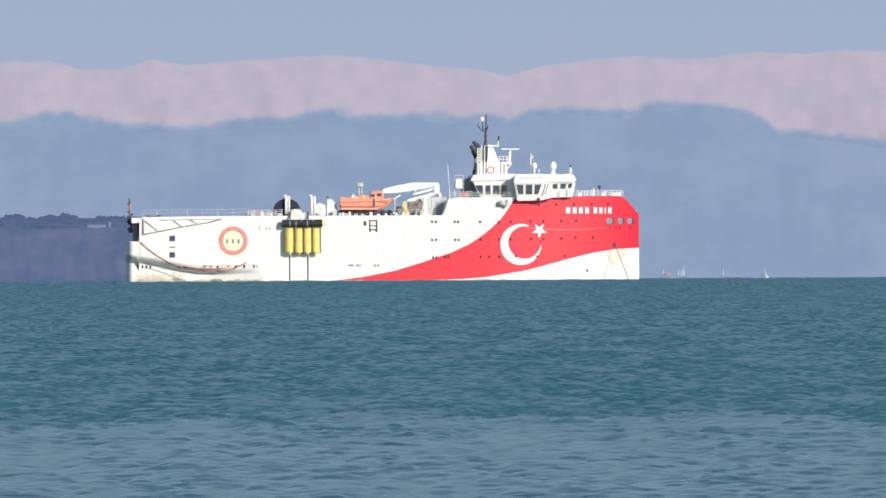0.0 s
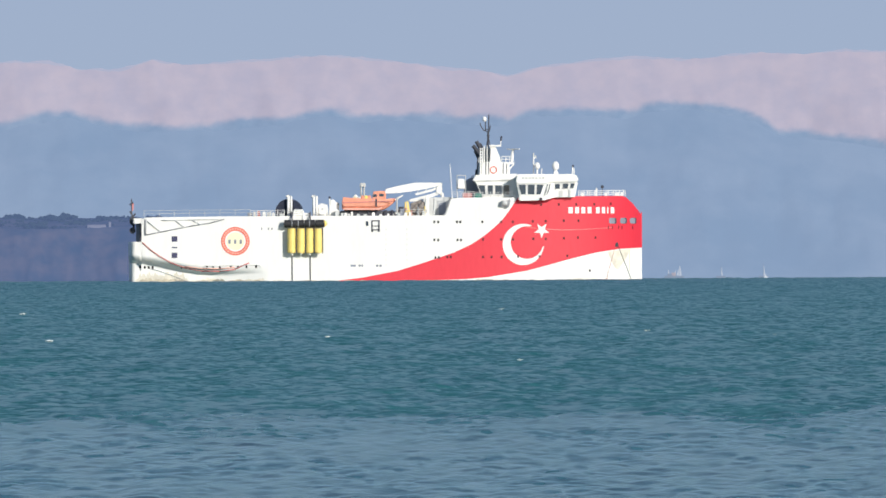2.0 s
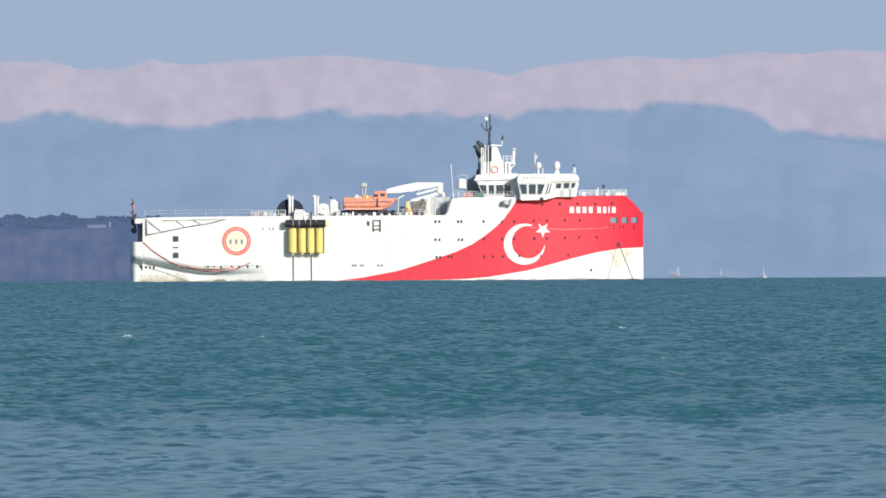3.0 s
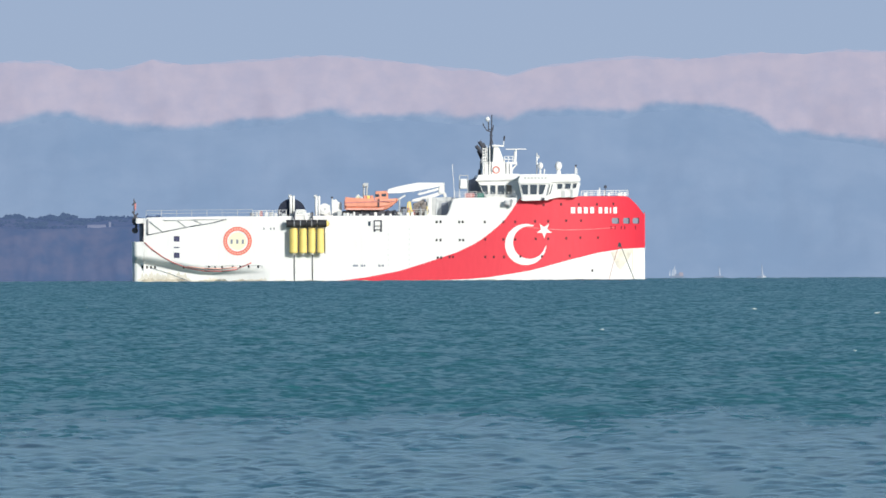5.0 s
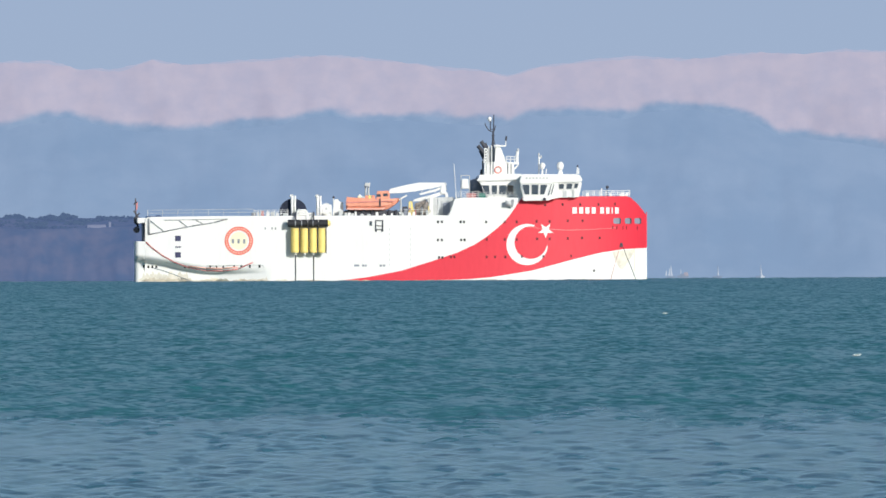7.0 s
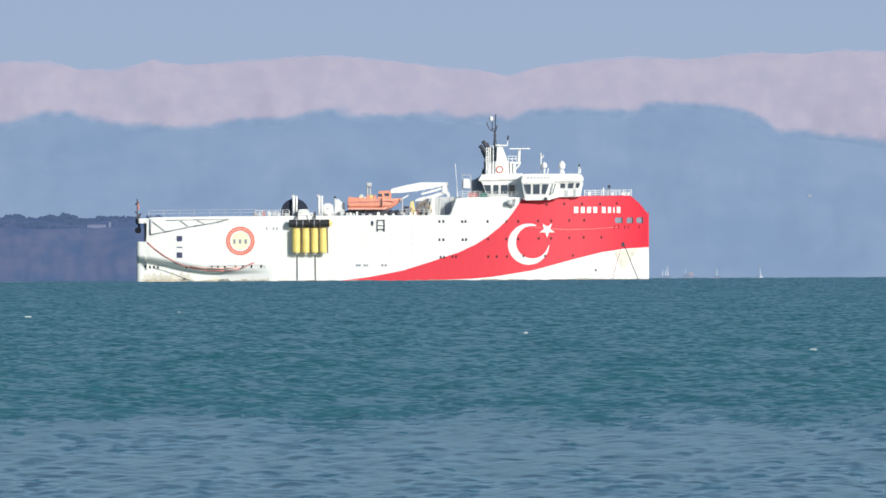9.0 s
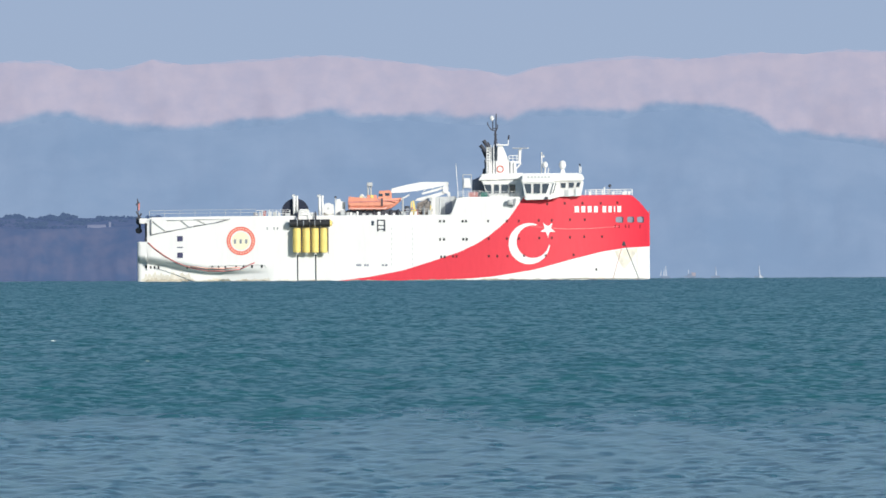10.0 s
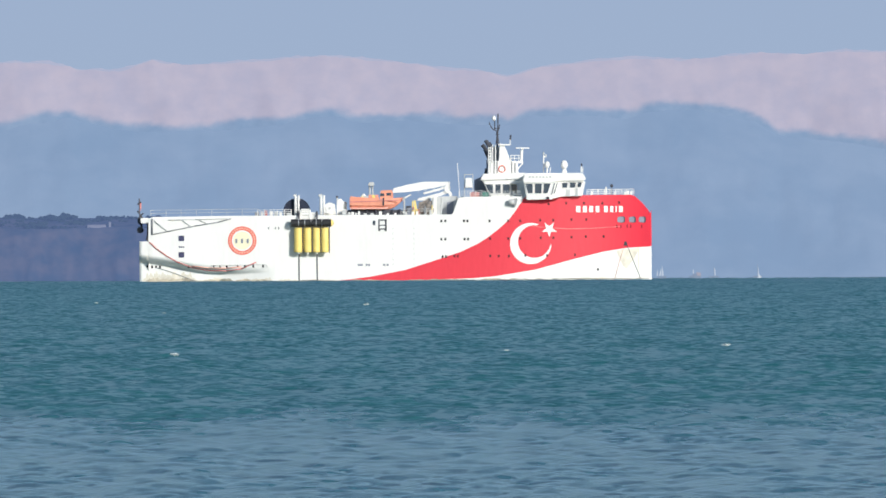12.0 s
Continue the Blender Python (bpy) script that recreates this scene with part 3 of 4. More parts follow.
def patch(name, a0, b0, a1, b1, material, lift=0.05, label="", sub=2):
    """A small painted or glazed rectangle on the hull's side."""
    bm = bmesh.new()
    grid = [[bm.verts.new((at(a0 + (a1 - a0) * i / sub, b0 + (b1 - b0) * j / sub)[0], 0, at(a0 + (a1 - a0) * i / sub, b0 + (b1 - b0) * j / sub)[1])) for j in range(sub + 1)] for i in range(sub + 1)]
    for i in range(sub):
        for j in range(sub):
            bm.faces.new((grid[i][j], grid[i + 1][j], grid[i + 1][j + 1], grid[i][j + 1]))
    return on_hull(name, bm, material, lift, label)


def rounded(name, a0, b0, a1, b1, material, lift=0.05, label="", corner=2.6):
    """A painted or open panel on the hull's side with rounded corners."""
    bm = bmesh.new()
    rim = []
    for ca, cb, turn in ((a1 - corner, b0 + corner, -90), (a1 - corner, b1 - corner, 0), (a0 + corner, b1 - corner, 90), (a0 + corner, b0 + corner, 180)):
        for k in range(4):
            g = radians(turn + 30 * k)
            u, w = at(ca + corner * math.cos(g), cb + corner * math.sin(g))
            rim.append(bm.verts.new((u, 0, w)))
    bm.faces.new(rim)
    return on_hull(name, bm, material, lift, label)


def emblem():
    c = at(413.5, 426.8)
    bm = bmesh.new()
    seg = 40
    ro, ri = 25.2 * K, 18.5 * K
    a = [[bm.verts.new((c[0] + r * math.cos(2 * math.pi * i / seg), 0, c[1] + r * math.sin(2 * math.pi * i / seg))) for r in (ri, ro)] for i in range(seg)]
    for i in range(seg):
        bm.faces.new((a[i][0], a[i][1], a[(i + 1) % seg][1], a[(i + 1) % seg][0]))
    on_hull("emblem_ring", bm, EMBLEM_RED, 0.05, "orange-red painted ring emblem")
    bm = bmesh.new()
    bm.faces.new([bm.verts.new((c[0] + 15.5 * K * math.cos(2 * math.pi * i / seg), 0, c[1] + 15.5 * K * math.sin(2 * math.pi * i / seg))) for i in range(seg)])
    on_hull("emblem_disc", bm, PALE, 0.05, "pale yellow disc")
    for x in (403, 413, 423):
        patch("emblem_mark", x - 1.9, 424, x + 1.9, 431.5, SHADED, 0.09)
    # small worn marks round the ring
    for i in range(30):
        t = 2 * math.pi * (i + 0.5) / 30
        x, y = 413.5 + 21.8 * math.cos(t), 426.8 + 21.8 * math.sin(t)
        patch("emblem_mark", x - 1.5, y - 1.5, x + 1.5, y + 1.5, PINK, 0.08, sub=1)


emblem()

# the name at the bow, as plain bars the size of its letters
for x0, x1 in ((1001, 1011), (1013, 1022), (1024, 1033), (1035, 1044), (1050, 1058.5), (1060.5, 1068), (1070.5, 1073.5), (1076, 1084.5)):
    patch("name_bar", x0 + 0.12 * (x1 - x0), 367, x1 - 0.12 * (x1 - x0), 378, WHITE, 0.07)

# openings in the side
for a0, b0, a1, b1 in ((301, 418, 311, 427.5), (301, 447, 311, 456.5), (301, 437, 311, 439)):
    patch("hull_window", a0, b0, a1, b1, NAVY)
for a, b in ((460, 405), (472, 405), (478, 405)):
    patch("port", a - 1.2, b - 2.0, a + 1.2, b + 2.0, GREY, sub=1)
for a, b in ((245, 472), (253, 473), (260, 473), (267, 473), (318, 473), (363, 473), (374, 473), (386, 473), (405, 472), (418, 472), (433, 472), (450, 472)):
    patch("port", a - 1.6, b - 2.4, a + 1.6, b + 2.4, RUBBER, sub=1)
for a, b in ((765, 393), (772, 393), (805, 393), (811, 393), (850, 393), (883, 393), (904, 393), (939, 392), (962, 392), (994, 391), (1020, 391),
             (765, 425), (772, 425), (806, 425), (812, 425), (851, 424), (883, 424), (904, 424), (940, 423), (962, 423), (994, 422), (1019, 421), (1050, 421),
             (767, 456), (773, 456), (788, 455), (794, 455), (851, 455), (866, 455), (884, 455), (913, 454), (951, 454), (1000, 453),
             (954, 363), (985, 362), (1016, 362), (1048, 362), (1077, 361), (1040, 479)):
    on_red = profile(RED_HIGH, a) < b < profile(RED_LOW, a)
    patch("porthole", a - 1.7, b - 2.2, a + 1.7, b + 2.2, MAROON if on_red else RUBBER, 0.06, sub=1)
# flat panels paint the ports' shaded insides: grey at left, dark at right
for a in (1074, 1094, 1111):
    w = 13 if a < 1080 else 11.5
    rounded("mooring_port_shade", a + 3, 385.5, a + w + 0.5, 396.5, DARK, 0.06)
    rounded("mooring_port", a, 386, a + w - 2.0, 396, SHADED, 0.09)
for a in (1073, 1080, 1091, 1097, 1116):
    patch("drain", a - 0.8, 400, a + 0.8, 406, MAROON, 0.05, sub=1)
patch("hull_window", 644, 392, 648.5, 400, GLASS)
for a0, b0, a1, b1 in ((654, 391, 656, 409), (666, 391, 668.5, 409), (654, 390, 668.5, 392), (654, 399.5, 668.5, 401), (654, 407, 657, 410.5), (665, 407, 668.5, 410.5), (654, 406, 668.5, 407.8)):
    patch("hatch_frame", a0, b0, a1, b1, DARK, 0.1, sub=1)
for a0, a1 in ((617, 626), (631, 635), (636, 639), (662, 666), (668, 672)):
    patch("draught_mark", a0, 468.5, a1, 472, SHADED, 0.05, sub=1)
for a in (679.5, 716.5):
    for b in range(404, 470, 9):
        patch("door_seam", a - 0.5, b, a + 0.5, b + 4, DULL, 0.04, sub=1)


OCHRE = paint("rusty_weed_stain", (0.58, 0.51, 0.40), 0.8, wear=0.5, scale=3)
rng = random.Random(4)
WEED = paint("dull_olive_weed", (0.34, 0.33, 0.27), 0.9, wear=0.5, scale=3)


def fouling(a0, a1, height, material, lift, label):
    """A ragged band of weed or rust just above the waterline."""
    steps = int((a1 - a0) / 1.5)
    low = [(a0, 501 - 0.0061 * (a0 - 232)), (a1 + 2, 501 - 0.0061 * (a1 - 232))]
    high, swell = [], 0.5
    for k in range(steps + 2):
        a = a0 + (a1 + 2 - a0) * k / (steps + 1)
        swell = min(1.0, max(0.0, swell + rng.gauss(0, 0.16)))
        ends = min(1.0, k / 8.0, (steps + 1 - k) / 8.0)
        high.append((a, 500.6 - 0.0061 * (a - 232) - height * ends * (0.15 + swell * rng.uniform(0.5, 1.0))))
    on_hull("fouling", strip(low, high, a0, a1, steps, 1), material, lift, label)


STAIN = paint("pale_ochre_stain", (0.76, 0.71, 0.61), 0.7, wear=0.3, scale=2)
for a0, a1, height in ((233, 330, 19.0), (300, 470, 11.0), (460, 560, 6.0)):
    fouling(a0, a1, height, STAIN, 0.022, "pale ochre stain above the waterline")
for a0, a1, height in ((234, 336, 8.0), (330, 440, 5.5), (420, 520, 5.0), (520, 650, 3.0), (830, 905, 3.2), (975, 1128, 3.2)):
    fouling(a0, a1, height, OCHRE, 0.03, "ochre rust stain along the waterline")
for a0, a1, height in ((234, 330, 3.2), (310, 400, 7.0), (395, 470, 4.6), (470, 700, 2.3), (700, 1128, 2.4)):
    fouling(a0, a1, height, WEED, 0.045, "dull olive weed along the waterline")
on_hull("rust_bloom", strip([(1072, 447), (1078, 462), (1084, 474), (1090, 478), (1097, 468), (1104, 458), (1110, 446)],
                            [(1072, 446), (1080, 444), (1088, 443), (1097, 442), (1104, 441.5), (1110, 441)], 1072, 1110, 24, 2), STAIN, 0.03, "pale ochre stain below the anchor")
SCUFF = paint("pale_scuffed_red_paint", (0.80, 0.20, 0.20), 0.6, wear=0.4, scale=3)
on_hull("knuckle_scuff", strip([(926, 402.8), (950, 405.5), (990, 408.0), (1030, 407.0), (1079, 403.6)],
                               [(926, 402.2), (950, 404.2), (990, 406.6), (1030, 405.8), (1079, 402.6)], 926, 1079, 60, 1), SCUFF, 0.04, "pale scuff along the bow")
for a, b, c, d in ((545, 471, 2, 9), (1110, 440, 1.2, 40), (285, 458, 1, 14)):
    patch("rust_streak", a, b, a + c, b + d, CREAM, 0.03, sub=2)


def tube_on_hull(name, points, r, material, lift, label=""):
    bm = bmesh.new()
    where = []
    for a, b in points:
        u, w = at(a, b)
        u += (BEAM - half_beam(u + 0.2, w)) * 0.05
        where.append((u, -half_beam(u, w) - lift, w))
    for p, q in zip(where, where[1:]):
        rod(bm, p, q, r, 6)
    return part(name, bm, material, ship, label, smooth=True)


tube_on_hull("rubbing_rail", [(249, 429), (262, 441), (280, 454), (300, 465), (325, 474), (355, 479.5), (385, 480), (412, 476.5), (438, 465)], 0.12, RUST, 0.06, "rust-red curved rubbing rail")
tube_on_hull("towing_cable", [(262, 475), (280, 480), (300, 487), (318, 494), (330, 499)], 0.05, GREY, 0.08, "thin grey cable hanging to the water")
tube_on_hull("port_sill", [(358, 470.5), (390, 470.5), (425, 469.5), (452, 469), (457, 471), (457, 474)], 0.04, DULL, 0.10)
tube_on_hull("rubbing_rail", [(325, 471.5), (355, 475), (385, 475.5), (412, 473)], 0.10, PINK, 0.05, "worn pale red upper rail")
tube_on_hull("towing_boom", [(254, 416), (280, 411), (330, 401), (370, 394.5), (394, 388)], 0.09, GREY, 0.12, "grey pipe boom along the stern")
tube_on_hull("boom_post", [(254.5, 388), (254.5, 416)], 0.15, GREY, 0.12)
tube_on_hull("boom_strut", [(258, 392), (280, 409)], 0.10, DULL, 0.10)
tube_on_hull("boom_strut", [(308, 391), (323, 402)], 0.10, DULL, 0.10)
tube_on_hull("boom_strut", [(338, 391), (350, 396)], 0.08, DULL, 0.10)
tube_on_hull("upper_boom", [(283, 390.5), (330, 389.5), (394, 388)], 0.07, DULL, 0.10)
tube_on_hull("anchor_chain", [(1087, 433), (1078, 462), (1068, 500)], 0.035, RUST, 0.12, "dark anchor chain")
tube_on_hull("anchor_chain", [(1089, 432), (1102, 465), (1116, 500)], 0.045, DARK, 0.12, "dark anchor chain")
bm = bmesh.new()
u, w = at(1088, 433)
u += (BEAM - half_beam(u + 0.2, w)) * 0.05
plate(bm, [(u - 0.3, w - 0.35), (u + 0.3, w - 0.35), (u + 0.22, w + 0.2), (u, w + 0.4), (u - 0.22, w + 0.2)], -half_beam(u, w) - 0.3, -half_beam(u, w) + 0.1)
part("anchor", bm, DARK, ship, "grey anchor housed in the hull")


# ---------------------------------------------------------------- decks and rails
def railing(points, v, height, gap, name="railing", material=None, bars=2, r=0.045):
    """Posts and bars along a line of the side elevation (a, b of the deck)."""
    bm = bmesh.new()
    where = [Vector(p3(a, b, v)) for a, b in points]
    for p, q in zip(where, where[1:]):
        n = max(1, round((q - p).length / gap))
        for i in range(n + 1):
            c = p.lerp(q, i / n)
            rod(bm, c, c + Vector((0, 0, height)), r, 5)
        for k in range(bars):
            h = Vector((0, 0, height * (k + 1) / bars))
            rod(bm, p + h, q + h, r * 0.8, 5)
    return part(name, bm, material or WHITE, ship)


railing([(252, 384), (440, 382)], -10.7, 1.05, 2.4, bars=2, r=0.038, material=DULL)
railing([(440, 383), (500, 382)], -10.6, 0.95, 1.2, bars=3, r=0.05)
railing([(796, 351), (836, 350)], -10.7, 1.0, 1.0, bars=3)
railing([(836, 350), (906, 350)], -10.7, 0.9, 1.3, bars=3, material=DULL)
railing([(1020, 348.5), (1060, 348), (1103, 347.5)], -5.0, 1.0, 1.0, bars=3, r=0.05)
railing([(1024, 348.5), (1060, 348), (1100, 347.5)], 3.5, 1.0, 1.2, bars=3, r=0.05)


def rods(name, segs, r, material, v=0.0, label="", seg=7, parent=None, each=False):
    if each:
        return [rods(name, [s], r, material, v, label, seg, parent) for s in segs][-1]
    bm = bmesh.new()
    for a0, b0, a1, b1, *w in segs:
        rod(bm, p3(a0, b0, w[0] if w else v), p3(a1, b1, w[1] if len(w) > 1 else (w[0] if w else v)), r, seg)
    return part(name, bm, material, parent or ship, label)


def solid(name, outline, v0, v1, material, label="", bevel=0.0, parent=None):
    """An outline of the side elevation, drawn through the ship from depth v0 to v1."""
    bm = bmesh.new()
    plate(bm, [at(a, b, v0) for a, b in outline], v0, v1)
    if bevel:
        bmesh.ops.bevel(bm, geom=bm.edges[:], offset=bevel, segments=2, affect="EDGES")
    return part(name, bm, material, parent or ship, label)


# stern mast and winch
rods("stern_mast", [(229, 352, 230, 392)], 0.11, DARK, -6.0, "dark thin stern mast")
rods("stern_mast_bracket", [(226, 363, 232, 358), (226, 374, 234, 386), (229, 386, 236, 378)], 0.14, DARK, -6.0, each=True)
solid("stern_winch", [(227, 385), (236, 383), (238, 392), (234, 400), (227, 396)], -7.5, -4.0, DARK, "dark steel towing sheave", 0.15)
bm = bmesh.new()
rod(bm, p3(231, 408, -8), p3(231, 408, -5), 0.5, 14)
part("sheave", bm, DARK, ship)
rods("stern_arm", [(234, 393, 241, 392.5), (241, 392.5, 246, 396), (246, 396, 248.5, 403), (248.5, 403, 248, 414), (248, 414, 245, 426)], 0.24, DARK, -10.3, "dark curved arm round the stern bay")
rods("stern_arm_ram", [(229, 393, 234, 400), (234, 400, 231, 407)], 0.2, DARK, -7.0)
bm = bmesh.new()
plate(bm, [at(a, b, -6.0) for a, b in ((229.5, 356), (233, 359), (232.5, 371), (229.8, 374))], -6.03, -5.97)
part("ensign", bm, RUST, ship, "furled red flag on the stern mast")
# deck gear, seen over the side
rng = random.Random(11)
for a, b, w, h, mat in ((436, 377, 8, 6, GREY), (446, 378, 4, 8, WHITE), (453, 377, 5, 9, RUST), (462, 378, 6, 8, WHITE), (470, 377, 7, 7, DULL), (479, 379, 5, 6, WHITE),
                        (492, 379, 8, 5, DULL), (533, 379, 9, 6, WHITE), (541, 380, 7, 6, GREY), (590, 376, 8, 10, DULL)):
    bm = bmesh.new()
    u, w0 = at(a, 383)
    box(bm, u, u + w * K, -10.0, -9.0, w0 - 0.1, w0 + h * K, 0.05)
    part("deck_gear", bm, mat, ship)
for a in (507, 552):
    bm = bmesh.new()
    rod(bm, p3(a, 382, -9.5), p3(a, 348, -9.5), 0.24, 10)
    rod(bm, p3(a, 350, -9.5), p3(a - 4, 346.5, -9.5), 0.2, 8)
    rod(bm, p3(a + 5, 347, -9.2), p3(a + 5, 382, -9.2), 0.19, 8)
    part("crane_post", bm, WHITE, ship, smooth=True)
    rods("crane_head", [(a - 2, 347, a + 2, 346.5)], 0.18, DULL, -9.5)
bm = bmesh.new()
rod(bm, p3(567, 370, -9.0), p3(567, 370, -8.3), 0.95, 20)
part("cable_drum", bm, WHITE, ship, "white cable drum")
bm = bmesh.new()
ring(bm, p3(567, 370, -9.05), 0.6, 0.07)
part("drum_rim", bm, WHITE, ship)
bm = bmesh.new()
rod(bm, p3(567, 370, -9.15), p3(567, 370, -8.9), 0.2, 10)
part("drum_hub", bm, DULL, ship)
solid("drum_frame", [(558, 383), (560, 364), (576, 362), (578, 383)], -8.2, -6.5, WHITE, bevel=0.06)
solid("deck_locker", [(579, 383), (581, 354), (588, 353), (590, 358), (597, 359), (597, 383)], -8.5, -6.0, WHITE, bevel=0.08)
rods("signal_post", [(580, 382, 580, 350)], 0.09, WHITE, -9.0)
bm = bmesh.new()
ball(bm, p3(580, 350, -9.0), 0.2)
part("signal_lamp", bm, DARK, ship, smooth=True)
solid("deck_house", [(596, 384), (596, 374), (785, 374), (785, 384)], -6.5, 6.0, GREY, "low grey deckhouse")
rods("vent_mast", [(635, 352, 635, 326), (640, 352, 640, 326)], 0.17, DULL, -3.0, "grey twin vent mast")
solid("vent_head", [(632.5, 330), (634, 324), (643, 324), (643, 331)], -3.6, -2.4, DULL, bevel=0.05)
rods("davit", [(619, 354, 625, 345), (625, 345, 631, 354), (633, 350, 640, 348)], 0.16, WHITE, -5.0, "white boat davit")
rods("cradle", [(a, 384, a + 3, 372) for a in (604, 616, 630, 646, 660, 676, 688)], 0.22, DARK, -9.0, each=True)
solid("cradle_beam", [(600, 383), (600, 373), (690, 373), (690, 383)], -8.8, -8.2, DARK)
for a in (600, 606, 612, 618, 628, 640, 655, 668, 682, 700, 712, 720):
    bm = bmesh.new()
    u, w0 = at(a, 383)
    h = 0.35 + 0.5 * rng.random()
    box(bm, u, u + 0.3 + 0.3 * rng.random(), -10.6, -10.2, w0 - 0.05, w0 + h, 0.05)
    part("bollard", bm, WHITE if rng.random() < 0.6 else DULL, ship)

# the gap ahead of the crane, and the winch house
solid("winch_house", [(724, 382), (724, 360), (744, 354), (746, 382)], -7.5, -4.0, TARP, "taupe winch house", 0.06)
# the bulkhead's grey holds part of the shade in the gap
solid("aft_bulkhead", [(752, 382), (752, 350), (792, 349), (790, 382)], -7.0, 9.0, DULL, "aft bulkhead, light grey painted in for its shade")
# darker panel over the bulkhead's lower right part
solid("bulkhead_dark_panel", [(773, 381), (773, 360), (785, 358), (785, 381)], -7.1, -6.95, SHADED)
solid("crane_post", [(749, 382), (749, 347), (752, 345), (756, 347), (756, 382)], -8.6, -7.8, WHITE, bevel=0.05)
rng = random.Random(17)
heap = bmesh.new()
for k in range(14):
    a = rng.uniform(724, 745)
    u, w = at(a, 383, -8.8)
    ball(heap, (u, -8.8 + rng.uniform(-0.5, 0.5), w + rng.uniform(0.2, 1.0 + 0.05 * (a - 724))), rng.uniform(0.45, 0.8), rng.uniform(0.7, 1.1))
for v in heap.verts:
    v.co += Vector((0.12, 0.1, 0.16)) * noise.noise(v.co * 1.7)
part("covered_winch", heap, TARP, ship, "taupe canvas heaped over the winch", smooth=True)
rods("deck_pipe", [(764, 382, 765, 352), (699, 382, 699, 350), (748, 382, 750, 352), (716, 382, 716, 358)], 0.14, DULL, -9.5, each=True)
solid("yellow_winch", [(712, 380), (713, 358), (719, 356), (721, 370), (720, 380)], -9.6, -8.8, YELLOW, "small yellow winch", 0.05)
# dark box stands in for the shadow among the winch gear
solid("winch_shadow_box", [(702, 382), (702, 366), (711, 366), (711, 382)], -9.4, -8.4, DARK)

# plain dark grey block filling the space aft of the bridge house
solid("aft_dark_block", [(822, 351), (822, 320), (838, 313), (850, 313), (850, 351)], -5.5, 5.0, SHADED, "dark grey block behind the white deck box", 0.08)
rng = random.Random(31)
for k in range(34):
    a = rng.uniform(694, 748)
    h, w = rng.uniform(3, 22), rng.uniform(2, 6)
    v = rng.uniform(-10.3, -8.6)
    mat = (DULL, GREY, WHITE, SHADED, YELLOW, RUST, DULL, SHADED)[k % 8]
    bm = bmesh.new()
    u, w0 = at(a, 383, v)
    if k % 3:
        box(bm, u, u + w * K, v, v + 0.5, w0 - 0.1, w0 + h * 0.7 * K, 0.03)
    else:
        rod(bm, (u, v, w0 - 0.1), (u + rng.uniform(-0.3, 0.3), v, w0 + h * K), 0.09, 6)
    part("winch_gear", bm, mat, ship)
rods("handrail", [(694, 376, 750, 375), (694, 372, 750, 371)], 0.04, DULL, -10.5)
# boxes on the boat deck
solid("red_locker", [(815, 350), (815, 342), (832, 342), (832, 350)], -10.4, -9.4, RUST, "red deck locker", 0.05)
solid("green_locker", [(837, 350), (837, 342.5), (849, 342.5), (849, 350)], -10.4, -9.4, GREEN, "green deck locker", 0.05)
solid("liferaft_box", [(806, 334), (807, 317), (818, 317), (819, 334)], -9.4, -8.4, WHITE, "white box on the boat deck", 0.08)
rods("box_frame", [(805, 350, 805, 311), (820, 350, 820, 311), (805, 311, 820, 311), (805, 334, 820, 334)], 0.07, DULL, -9.0)
rods("whip_antenna", [(797, 352, 792.5, 291)], 0.05, WHITE, -9.0)
# light grey paints the shadow that lies on the white canister
bm = bmesh.new()
u, w = at(889, 360)
rod(bm, (u - 0.5, -BEAM - 0.45, w), (u + 0.45, -BEAM - 0.45, w), 0.45, 14)
part("raft_canister", bm, DULL, ship, "white liferaft canister, greyed for the shadow on it", smooth=True)
solid("canister_cradle", [(893, 367), (894, 357), (898, 352), (900, 356), (897, 367)], -BEAM - 0.5, -BEAM, GREY)


# ---------------------------------------------------------------- superstructure
def window_row(tops, v, parent, name="window"):
    """Slanted panes set just proud of a wall, each with a frame round it."""
    for o in tops:
        bm = bmesh.new()
        plate(bm, [at(a, b, v) for a, b in o], v - 0.03, v + 0.03)
        part(name, bm, GLASS, parent)
        bm = bmesh.new()
        pts = [Vector(p3(a, b, v - 0.03)) for a, b in o]
        for p, q in zip(pts, pts[1:] + pts[:1]):
            rod(bm, p, q, 0.05, 4)
        part("window_frame", bm, WHITE, parent)


AFT = -8.3      # depth of the after house's wall; the bridge wing stands proud of it
house = solid("after_house", [(835, 318), (838, 310), (898, 308), (912, 308), (912, 352), (853, 352)], AFT, 7.0, WHITE, "white after bridge house", 0.08)
window_row([[(841, 328), (855, 328), (856, 345), (848, 345)], [(859, 328), (869, 328), (869, 345), (859, 345)],
            [(872, 328), (885, 328), (885, 345), (872, 345)], [(887, 328), (898, 328), (898, 345), (887, 345)]], AFT - 0.06, house)
solid("house_ledge", [(833, 321), (835, 316), (912, 314), (912, 319)], AFT - 0.35, 7.2, WHITE, bevel=0.05)
solid("house_foot", [(800, 352), (800, 350), (915, 350), (915, 352)], -9.5, 9.0, DECK)
solid("upper_house", [(844, 312), (846, 287), (897, 287), (899, 311)], -4.2, 4.2, WHITE, "white upper house below the mast", 0.1)
bm = bmesh.new()
ring(bm, p3(869.5, 301, -4.35), 0.54, 0.075)
part("lifebuoy", bm, EMBLEM_RED, ship, "orange ring on the upper house", smooth=True)
rods("house_ladder", [(846, 312, 846, 262), (850, 312, 850, 262), (853, 290, 853, 258), (858, 290, 858, 258)] + [(846, b, 850, b) for b in range(264, 312, 5)], 0.09, WHITE, -4.4)
